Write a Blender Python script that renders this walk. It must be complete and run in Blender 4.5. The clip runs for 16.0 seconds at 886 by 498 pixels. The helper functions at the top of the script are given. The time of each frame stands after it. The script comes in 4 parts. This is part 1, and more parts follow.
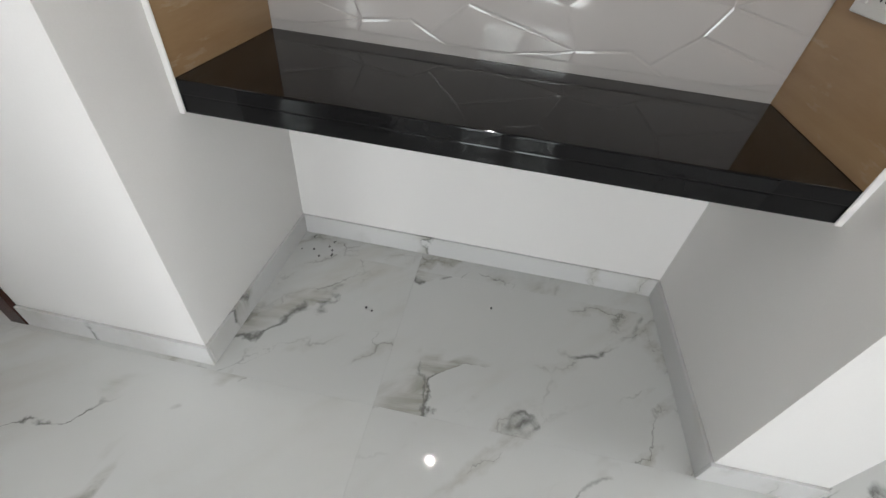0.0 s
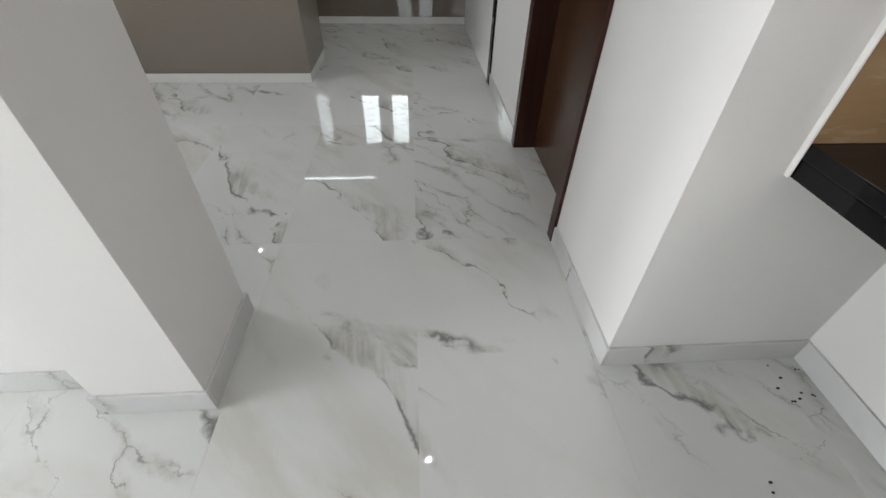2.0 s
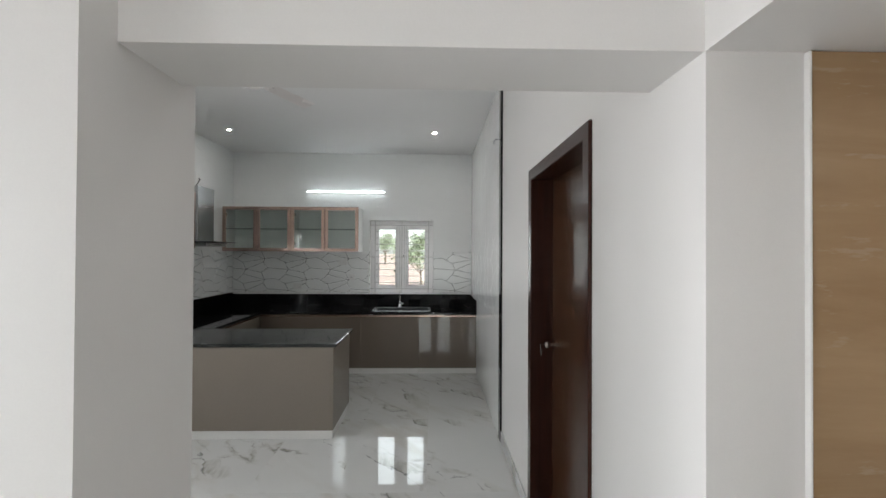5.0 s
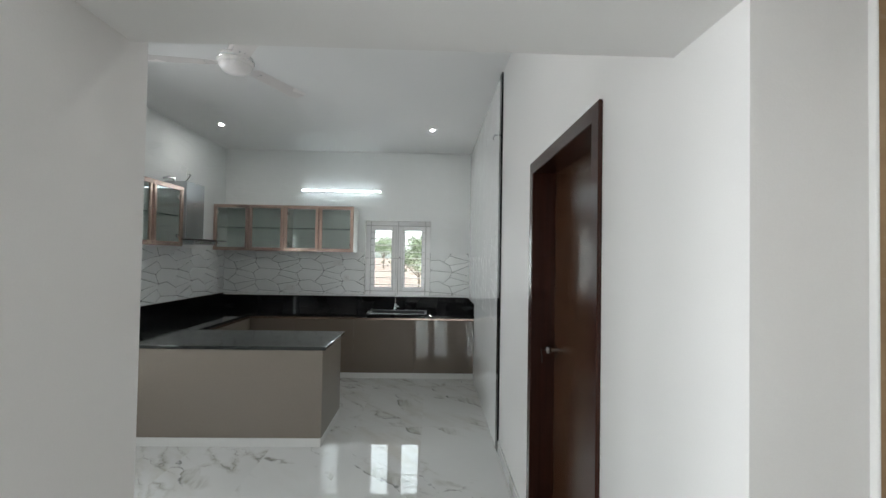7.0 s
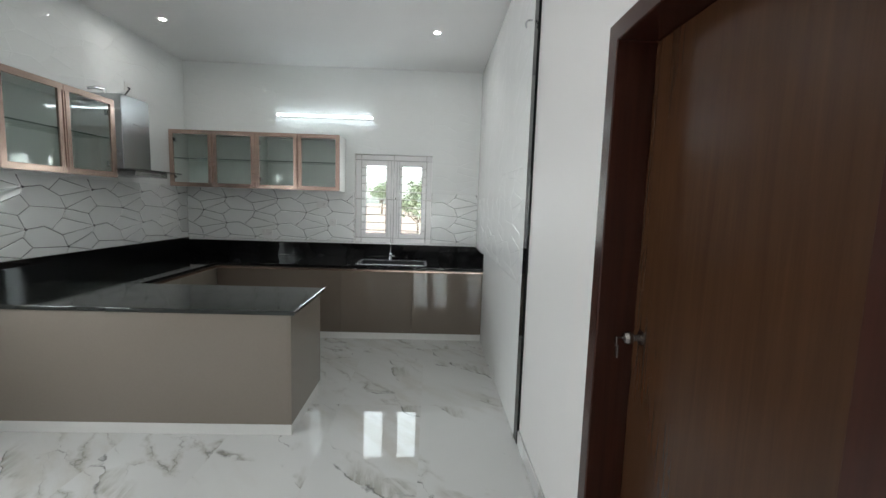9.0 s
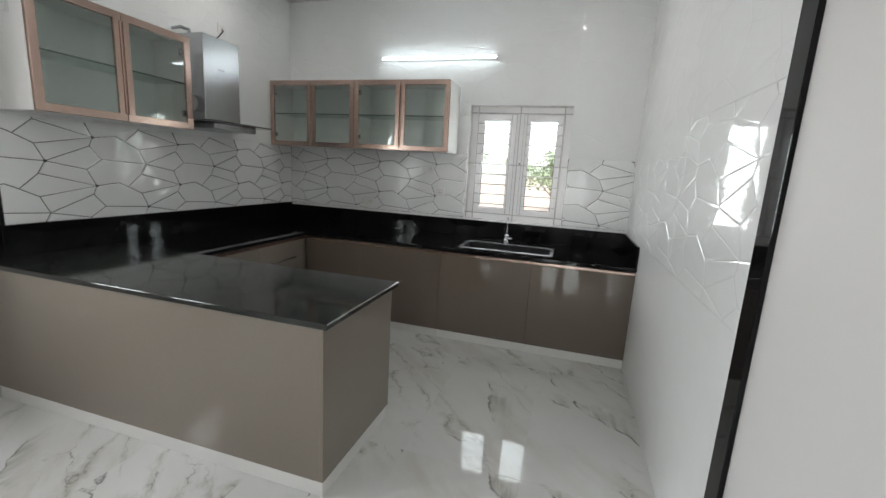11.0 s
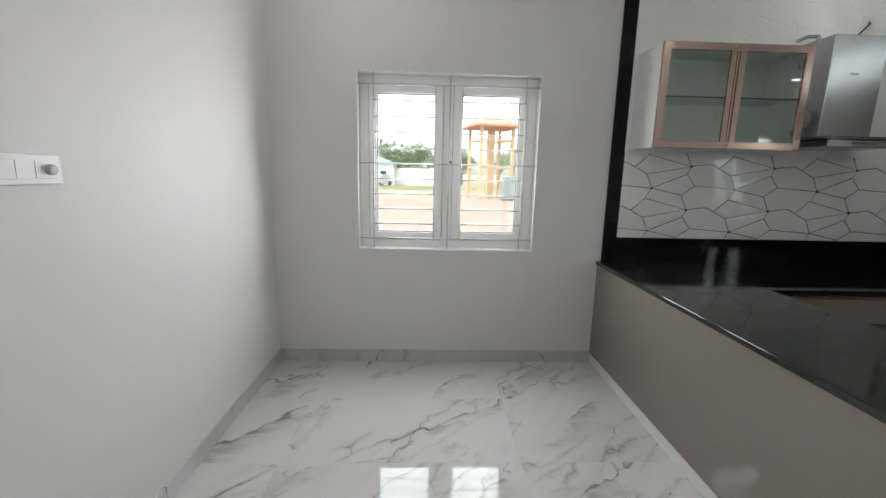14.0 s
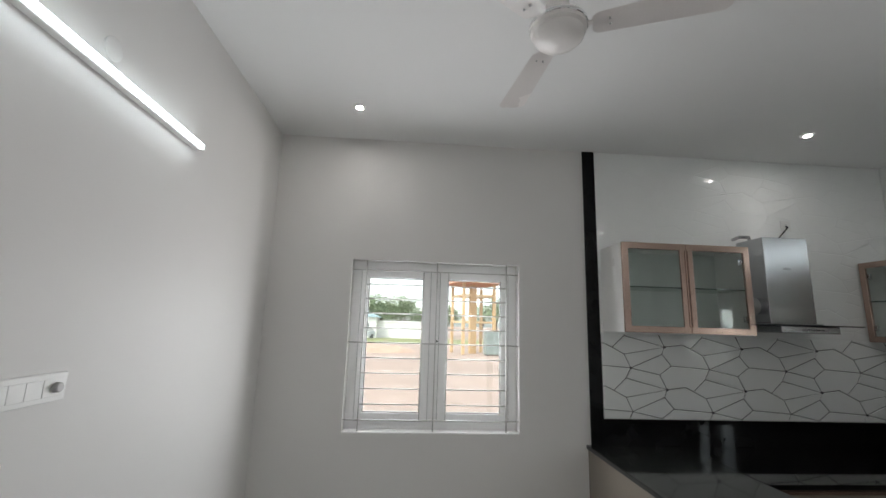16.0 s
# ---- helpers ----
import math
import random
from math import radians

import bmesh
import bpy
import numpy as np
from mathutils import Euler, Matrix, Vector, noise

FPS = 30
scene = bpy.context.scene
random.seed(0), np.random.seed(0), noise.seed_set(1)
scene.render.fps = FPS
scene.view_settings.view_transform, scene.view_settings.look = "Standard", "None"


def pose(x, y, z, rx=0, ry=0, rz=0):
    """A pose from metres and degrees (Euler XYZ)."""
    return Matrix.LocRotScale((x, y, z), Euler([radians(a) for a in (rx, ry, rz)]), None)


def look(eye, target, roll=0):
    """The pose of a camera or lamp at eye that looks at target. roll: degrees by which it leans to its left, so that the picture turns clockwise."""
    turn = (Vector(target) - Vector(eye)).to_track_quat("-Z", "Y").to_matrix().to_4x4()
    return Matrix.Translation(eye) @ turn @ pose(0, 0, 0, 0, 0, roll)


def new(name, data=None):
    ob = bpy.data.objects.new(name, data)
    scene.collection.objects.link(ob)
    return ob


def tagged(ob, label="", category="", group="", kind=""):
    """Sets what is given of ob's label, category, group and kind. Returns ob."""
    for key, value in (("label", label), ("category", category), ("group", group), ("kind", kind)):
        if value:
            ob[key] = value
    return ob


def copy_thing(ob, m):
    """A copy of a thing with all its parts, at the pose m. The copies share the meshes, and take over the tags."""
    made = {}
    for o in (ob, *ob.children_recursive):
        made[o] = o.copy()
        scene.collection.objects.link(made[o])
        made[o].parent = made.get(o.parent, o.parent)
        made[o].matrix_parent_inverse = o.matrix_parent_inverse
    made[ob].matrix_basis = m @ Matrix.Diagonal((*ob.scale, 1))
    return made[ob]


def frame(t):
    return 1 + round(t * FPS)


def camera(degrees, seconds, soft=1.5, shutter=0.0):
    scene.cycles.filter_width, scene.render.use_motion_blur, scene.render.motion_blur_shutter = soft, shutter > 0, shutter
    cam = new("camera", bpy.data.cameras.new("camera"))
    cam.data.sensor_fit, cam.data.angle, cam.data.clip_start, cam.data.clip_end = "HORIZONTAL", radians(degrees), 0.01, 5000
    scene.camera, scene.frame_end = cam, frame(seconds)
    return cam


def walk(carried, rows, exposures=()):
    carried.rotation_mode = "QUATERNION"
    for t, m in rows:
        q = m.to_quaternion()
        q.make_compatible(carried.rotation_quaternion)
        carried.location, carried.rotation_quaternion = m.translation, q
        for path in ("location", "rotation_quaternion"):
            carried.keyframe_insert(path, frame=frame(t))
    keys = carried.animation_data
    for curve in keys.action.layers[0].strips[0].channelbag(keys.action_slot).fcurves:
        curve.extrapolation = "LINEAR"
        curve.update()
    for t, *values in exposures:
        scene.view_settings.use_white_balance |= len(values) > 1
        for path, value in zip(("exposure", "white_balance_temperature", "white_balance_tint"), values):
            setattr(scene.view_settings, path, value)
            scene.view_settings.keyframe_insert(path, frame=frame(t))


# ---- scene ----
cam = camera(94.0, 16.0)
PATH = [
    (0, (-0.614, -6.147, 1.217), (0.868, -5.995, -0.118), 6.8),
    (0.5, (-0.585, -6.165, 1.182), (0.713, -5.638, -0.246), 8.2),
    (1, (-0.594, -6.138, 1.16), (0.355, -5.174, -0.313), 7.2),
    (1.5, (-0.621, -6.138, 1.194), (-0.187, -4.814, -0.241), 2.6),
    (2, (-0.615, -6.164, 1.221), (-0.5, -4.666, -0.099), 1.4),
    (2.5, (-0.602, -6.157, 1.261), (-0.575, -4.536, 0.091), 1.5),
    (3, (-0.603, -6.166, 1.331), (-0.579, -4.414, 0.366), 1.5),
    (3.5, (-0.598, -6.203, 1.407), (-0.568, -4.334, 0.697), 1.4),
    (4, (-0.595, -6.238, 1.493), (-0.559, -4.289, 1.045), 1.2),
    (4.5, (-0.582, -6.248, 1.546), (-0.543, -4.257, 1.355), 0.8),
    (5, (-0.589, -6.273, 1.603), (-0.543, -4.273, 1.622), 0.3),
    (5.2, (-0.591, -6.282, 1.619), (-0.541, -4.283, 1.703), 0.1),
    (7.5, (-0.559, -5.944, 1.55), (-0.5, -3.945, 1.544), 1.3),
    (8, (-0.592, -5.719, 1.541), (-0.52, -3.723, 1.447), 1.6),
    (8.2, (-0.597, -5.633, 1.533), (-0.522, -3.639, 1.409), 1.7),
    (10.3, (-0.574, -4.425, 1.466), (-0.732, -2.455, 1.156), 2.2),
    (10.5, (-0.551, -4.314, 1.466), (-0.801, -2.357, 1.142), 2.7),
    (11, (-0.55, -4.08, 1.446), (-1.106, -2.195, 1.075), 3.3),
    (11.5, (-0.581, -3.916, 1.439), (-1.576, -2.239, 0.995), 3.8),
    (12, (-0.615, -3.866, 1.433), (-2.131, -2.674, 0.901), 3.7),
    (12.5, (-0.611, -3.895, 1.374), (-2.441, -3.361, 0.769), 3.3),
    (13, (-0.6, -3.935, 1.365), (-2.484, -3.776, 0.711), 2.6),
    (13.5, (-0.597, -3.956, 1.401), (-2.509, -3.894, 0.816), 1.7),
    (14, (-0.581, -3.983, 1.446), (-2.546, -3.91, 1.084), 1.3),
    (14.5, (-0.555, -3.985, 1.535), (-2.55, -3.891, 1.429), 1.3),
    (15, (-0.51, -3.987, 1.608), (-2.504, -3.878, 1.72), 1.3),
    (15.5, (-0.477, -4.013, 1.626), (-2.451, -3.882, 1.917), 1.5),
    (16, (-0.456, -4.022, 1.65), (-2.418, -3.887, 2.011), 1.7),
]
walk(cam, [(t, look(eye, target, roll)) for t, eye, target, roll in PATH], [(0, 2.86, 6550, 11), (1, 2.95, 6550, 11), (2, 2.8, 6550, 11), (3, 2.82, 6550, 11), (4, 2.76, 6550, 11), (5, 2.76, 6550, 11), (7.5, 2.88, 6350, 7), (8.2, 2.96, 6350, 7), (10.5, 3.27, 6550, 11), (11.1, 3.16, 6550, 11), (11.5, 3.32, 6550, 11), (12, 3.1, 6550, 11), (12.5, 2.97, 6550, 11), (13, 2.87, 6550, 11), (14, 2.8, 6550, 11), (15, 2.74, 6550, 11), (16, 2.54, 6550, 11)])

# ---------------------------------------------------------------- world, sun, large lights
world = bpy.data.worlds.new("sky")
scene.world = world
world.use_nodes = True
_wn = world.node_tree
_sky = _wn.nodes.new("ShaderNodeTexSky")
_sky.sky_type, _sky.sun_disc = "NISHITA", False
_sky.sun_elevation, _sky.sun_rotation = radians(55), radians(125)
_sky.dust_density = 2.0
# hazy, nearly white sky
_haze = _wn.nodes.new("ShaderNodeHueSaturation")
_haze.inputs["Saturation"].default_value = 0.3
_wn.links.new(_sky.outputs[0], _haze.inputs["Color"])
_wn.links.new(_haze.outputs[0], _wn.nodes["Background"].inputs[0])
_wn.nodes["Background"].inputs[1].default_value = 0.10


def lamp(name, kind, m, energy, color=(1, 1, 1), **settings):
    data = bpy.data.lights.new(name, kind)
    data.energy, data.color = energy, color
    if "size" in settings:
        data.shape, data.size, data.size_y = "RECTANGLE", settings["size"], settings["size_y"]
    ob = new(name, data)
    ob.matrix_world = m
    return ob


sun = lamp("sun", "SUN", look((20, -28, 48), (0, 0, 0)), 0.8, (1.0, 0.95, 0.90))
sun.data.angle = radians(0.6)
# daylight of the hall's own window, behind the walker
lamp("hall_window_daylight", "AREA", look((-4.0, -6.3, 1.25), (0, -6.3, 1.1)), 14.4, (0.945, 0.965, 1.0), size=1.3, size_y=2.1)

lamp("hall_south_daylight", "AREA", look((-0.55, -9.52, 1.10), (-0.55, 0, 1.10)), 6.2, (0.96, 0.965, 1.0), size=1.3, size_y=1.6)
# daylight in the openings of the nook's and the kitchen's window
lamp("nook_window_daylight", "AREA", look((-3.83, -3.848, 1.5), (0, -3.848, 1.2)), 8.0, (0.945, 0.96, 1.0), size=1.20, size_y=1.16)
lamp("kitchen_window_daylight", "AREA", look((-1.073, 0.225, 1.533), (-1.073, -3, 1.2)), 2.5, (0.945, 0.96, 1.0), size=0.90, size_y=1.04)

# ---------------------------------------------------------------- materials


class Nodes:
    """A small builder for node materials."""

    def __init__(self, name):
        self.mat = bpy.data.materials.new(name)
        self.mat.use_nodes = True
        self.tree = self.mat.node_tree
        self.bsdf = self.tree.nodes["Principled BSDF"]
        self.coord = self.add("ShaderNodeTexCoord")

    def add(self, kind, **props):
        n = self.tree.nodes.new(kind)
        for k, v in props.items():
            setattr(n, k, v)
        return n

    def link(self, a, b):
        self.tree.links.new(a, b)

    def put(self, node, **values):
        for k, v in values.items():
            node.inputs[k.replace("_", " ")].default_value = v
        return node

    def noise(self, vec, scale, detail=4, rough=0.5, distortion=0.0):
        n = self.put(self.add("ShaderNodeTexNoise"), Scale=scale, Detail=detail, Roughness=rough, Distortion=distortion)
        if vec is not None:
            self.link(vec, n.inputs["Vector"])
        return n.outputs["Fac"]

    def mapping(self, vec, scale=(1, 1, 1), rot=(0, 0, 0)):
        n = self.add("ShaderNodeMapping")
        n.inputs["Scale"].default_value, n.inputs["Rotation"].default_value = scale, rot
        self.link(vec, n.inputs["Vector"])
        return n.outputs[0]

    def math(self, op, a, b=0.0, clamp=False):
        n = self.add("ShaderNodeMath", operation=op, use_clamp=clamp)
        for i, v in enumerate((a, b)):
            if isinstance(v, (int, float)):
                n.inputs[i].default_value = v
            else:
                self.link(v, n.inputs[i])
        return n.outputs[0]

    def remap(self, v, a, b, c=0.0, d=1.0):
        n = self.add("ShaderNodeMapRange")
        self.link(v, n.inputs[0])
        for i, x in enumerate((a, b, c, d)):
            n.inputs[i + 1].default_value = x
        return n.outputs[0]

    def mix(self, fac, a, b):
        n = self.add("ShaderNodeMix", data_type="RGBA")
        for i, v in ((0, fac), (6, a), (7, b)):
            if isinstance(v, (int, float)):
                n.inputs[i].default_value = v
            elif isinstance(v, tuple):
                n.inputs[i].default_value = (*v, 1)
            else:
                self.link(v, n.inputs[i])
        return n.outputs[2]

    def bump(self, height, strength, distance=0.002):
        n = self.put(self.add("ShaderNodeBump"), Strength=strength, Distance=distance)
        self.link(height, n.inputs["Height"])
        self.link(n.outputs[0], self.bsdf.inputs["Normal"])


def surface(name, color, rough=0.5, metal=0.0, vary=0.06, scale=3.0, fine=90.0, bump=0.0, coat=0.0, coat_rough=0.05, gloss=0.5, stretch=(1, 1, 1), rough_vary=0.06):
    """Plain material: colour varied at two scales, roughness varied, fine relief."""
    b = Nodes(name)
    vec = b.mapping(b.coord.outputs["Object"], stretch)
    big, small = b.noise(vec, scale, 3), b.noise(vec, fine, 2)
    f = b.math("ADD", b.math("MULTIPLY", big, 0.65), b.math("MULTIPLY", small, 0.35))
    lo, hi = tuple(c * (1 - vary) for c in color), tuple(min(1, c * (1 + vary)) for c in color)
    b.link(b.mix(b.remap(f, 0.3, 0.7), lo, hi), b.bsdf.inputs["Base Color"])
    b.link(b.remap(big, 0.3, 0.7, max(0.0, rough - rough_vary / 2), rough + rough_vary / 2), b.bsdf.inputs["Roughness"])
    b.put(b.bsdf, Specular_IOR_Level=gloss, Metallic=metal, Coat_Weight=coat, Coat_Roughness=coat_rough)
    if bump:
        b.bump(small, bump)
    return b.mat


def marble(name, base, per_piece=True):
    """White porcelain with sparse feathered grey veins."""
    b = Nodes(name)
    vec = b.coord.outputs["Object"]
    if per_piece:
        info = b.add("ShaderNodeObjectInfo")
        comb = b.add("ShaderNodeCombineXYZ")
        b.link(b.math("MULTIPLY", info.outputs["Random"], 37.0), comb.inputs[0])
        b.link(b.math("MULTIPLY", info.outputs["Random"], 91.0), comb.inputs[1])
        b.link(b.math("MULTIPLY", info.outputs["Random"], 17.0), comb.inputs[2])
        add = b.add("ShaderNodeVectorMath", operation="ADD")
        b.link(vec, add.inputs[0])
        b.link(comb.outputs[0], add.inputs[1])
        vec = add.outputs[0]

    def family(angle, per_metre, wander, cover, shift):
        """Long broken veins across one direction: the line, its distance and its one-sided feather."""
        v = b.mapping(vec, (1, 1, 1), (0, 0, radians(angle)))
        split = b.add("ShaderNodeSeparateXYZ")
        b.link(v, split.inputs[0])
        along = b.mapping(v, (0.9, 1.7, 1.0))
        slow = b.math("MULTIPLY", b.math("SUBTRACT", b.noise(along, 1.5, 3), 0.5), wander)
        jag = b.math("MULTIPLY", b.math("SUBTRACT", b.noise(vec, 7.5, 7, 0.62), 0.5), 0.20)
        p = b.math("ADD", b.math("ADD", b.math("MULTIPLY", split.outputs[1], per_metre), shift), b.math("ADD", slow, jag))
        side = b.math("SUBTRACT", b.math("FRACT", p), 0.5)
        thick = b.remap(b.noise(vec, 5.0, 3), 0.38, 0.62, 0.003, 0.032)
        mask = b.remap(b.noise(along, 1.9, 4, 0.55), cover, cover + 0.05)
        line = b.math("SUBTRACT", 1.0, b.math("DIVIDE", b.math("ABSOLUTE", side), thick), True)
        line = b.math("MULTIPLY", b.math("MULTIPLY", line, mask), b.remap(b.noise(vec, 11.0, 3), 0.36, 0.46))
        streak = b.noise(b.mapping(b.mapping(vec, (1, 1, 1), (0, 0, radians(angle + 32))), (5, 34, 1)), 1.0, 4, 0.6)
        reach = b.math("MULTIPLY", b.remap(side, 0.0, 0.25, 1, 0), b.remap(side, -0.004, 0.004, 0, 1))
        feather = b.math("MULTIPLY", b.math("MULTIPLY", reach, mask), b.remap(streak, 0.36, 0.60, 0.2, 1.0))
        feather = b.math("MULTIPLY", feather, b.remap(b.noise(vec, 2.7, 2), 0.42, 0.54))
        return line, feather

    line, feather = family(52, 1.6, 1.1, 0.47, 0.13)
    line_2, feather_2 = family(17, 1.0, 1.0, 0.56, 0.61)
    line = b.math("MAXIMUM", line, b.math("MULTIPLY", line_2, 0.8))
    feather = b.math("MAXIMUM", feather, feather_2)
    v = b.mapping(b.mapping(vec, (1, 1, 1), (0, 0, radians(47))), (0.62, 2.1, 1.0))
    # clusters of fine cracks round warm grey cells
    zone = b.remap(b.noise(v, 0.95, 3, 0.5), 0.52, 0.585)
    wob = b.add("ShaderNodeTexNoise")
    b.put(wob, Scale=5.5, Detail=5.0, Roughness=0.6)
    b.link(vec, wob.inputs["Vector"])
    pull = b.add("ShaderNodeVectorMath", operation="MULTIPLY_ADD")
    b.link(wob.outputs["Color"], pull.inputs[0])
    pull.inputs[1].default_value = (0.34, 0.34, 0.0)
    b.link(v, pull.inputs[2])
    cells = b.add("ShaderNodeTexVoronoi", feature="DISTANCE_TO_EDGE", voronoi_dimensions="2D")
    b.put(cells, Scale=3.2)
    b.link(pull.outputs[0], cells.inputs["Vector"])
    width = b.remap(b.noise(vec, 6.0, 3), 0.38, 0.62, 0.003, 0.036)
    crack = b.math("SUBTRACT", 1.0, b.math("DIVIDE", cells.outputs["Distance"], width), True)
    crack = b.math("MULTIPLY", b.math("MULTIPLY", crack, zone), b.remap(b.noise(vec, 7.0, 4), 0.40, 0.52))
    halo = b.math("MULTIPLY", b.remap(cells.outputs["Distance"], 0.0, 0.16, 1.0, 0.0), b.math("MULTIPLY", zone, b.remap(b.noise(v, 4.5, 5, 0.65), 0.44, 0.62)))
    cloud = b.remap(b.noise(vec, 1.6, 3), 0.35, 0.7)
    c = b.mix(cloud, base, tuple(x * 0.95 for x in base))
    smoke = b.math("MULTIPLY", b.remap(b.noise(v, 1.0, 4, 0.5, 0.4), 0.50, 0.62), b.remap(b.noise(v, 3.0, 5, 0.6), 0.42, 0.60))
    c = b.mix(b.math("MULTIPLY", smoke, 0.38), c, (0.44, 0.41, 0.335))
    c = b.mix(b.math("MULTIPLY", halo, 0.8), c, (0.36, 0.345, 0.295))
    c = b.mix(b.math("MULTIPLY", feather, 0.92), c, (0.33, 0.318, 0.27))
    c = b.mix(b.math("MULTIPLY", crack, 0.66), c, (0.15, 0.15, 0.135))
    c = b.mix(b.math("MULTIPLY", line, 0.86), c, (0.115, 0.115, 0.105))
    b.link(c, b.bsdf.inputs["Base Color"])
    b.link(b.remap(b.noise(vec, 6.0, 3), 0.3, 0.7, 0.015, 0.045), b.bsdf.inputs["Roughness"])
    b.put(b.bsdf, IOR=1.43)
    b.bump(b.noise(vec, 2.4, 2), 0.03, 0.002)
    return b.mat


def glass(name, tint, gloss_rough=0.0):
    """A thin pane: clear, with the gloss of glass."""
    b = Nodes(name)
    out = b.tree.nodes["Material Output"]
    clear, gloss, mixer, fres = b.add("ShaderNodeBsdfTransparent"), b.add("ShaderNodeBsdfGlossy"), b.add("ShaderNodeMixShader"), b.add("ShaderNodeLayerWeight")
    clear.inputs[0].default_value = (*tint, 1)
    gloss.inputs["Roughness"].default_value = gloss_rough
    fres.inputs[0].default_value = 0.5
    b.link(b.math("ADD", b.math("MULTIPLY", b.math("POWER", fres.outputs["Facing"], 4.0), 0.85), 0.045), mixer.inputs[0])
    b.link(clear.outputs[0], mixer.inputs[1])
    b.link(gloss.outputs[0], mixer.inputs[2])
    b.link(mixer.outputs[0], out.inputs["Surface"])
    return b.mat


def glow(name, color, strength):
    b = Nodes(name)
    b.put(b.bsdf, Base_Color=(0.8, 0.8, 0.8, 1), Emission_Color=(*color, 1), Emission_Strength=strength)
    return b.mat


def wood(name, dark, light, rough=0.24):
    b = Nodes(name)
    vec = b.mapping(b.coord.outputs["Object"], (14, 14, 0.9))
    grain = b.noise(vec, 2.2, 8, 0.6, 0.6)
    fine = b.noise(b.mapping(b.coord.outputs["Object"], (160, 160, 3)), 1.0, 2)
    f = b.math("ADD", b.math("MULTIPLY", grain, 0.75), b.math("MULTIPLY", fine, 0.25))
    b.link(b.mix(b.remap(f, 0.32, 0.68), dark, light), b.bsdf.inputs["Base Color"])
    b.link(b.remap(b.noise(b.coord.outputs["Object"], 4), 0.3, 0.7, rough - 0.02, rough + 0.03), b.bsdf.inputs["Roughness"])
    b.put(b.bsdf, Specular_IOR_Level=0.34)
    return b.mat


def granite(name):
    b = Nodes(name)
    vec = b.coord.outputs["Object"]
    speck = b.remap(b.noise(vec, 420, 2, 0.6), 0.60, 0.72)
    cloud = b.noise(vec, 3.0, 4)
    c = b.mix(b.remap(cloud, 0.3, 0.7), (0.004, 0.004, 0.0042), (0.008, 0.008, 0.0082))
    b.link(b.mix(b.math("MULTIPLY", speck, 0.10), c, (0.06, 0.062, 0.065)), b.bsdf.inputs["Base Color"])
    dust = b.noise(vec, 7.0, 5, 0.65)
    b.link(b.remap(dust, 0.35, 0.75, 0.03, 0.07), b.bsdf.inputs["Roughness"])
    b.put(b.bsdf, IOR=1.45, Specular_IOR_Level=0.26)
    return b.mat


def travertine(name):
    b = Nodes(name)
    vec = b.coord.outputs["Object"]
    bands = b.noise(b.mapping(vec, (1.2, 1.2, 9), (radians(4), 0, 0)), 1.0, 6, 0.6, 0.4)
    flecks = b.noise(b.mapping(vec, (4, 4, 18)), 1.6, 4, 0.65)
    c = b.mix(b.remap(bands, 0.3, 0.7), (0.325, 0.200, 0.100), (0.430, 0.288, 0.160))
    c = b.mix(b.math("MULTIPLY", b.remap(flecks, 0.60, 0.68), 0.5), c, (0.46, 0.35, 0.24))
    b.link(c, b.bsdf.inputs["Base Color"])
    b.put(b.bsdf, Roughness=0.22)
    b.bump(bands, 0.08, 0.001)
    return b.mat


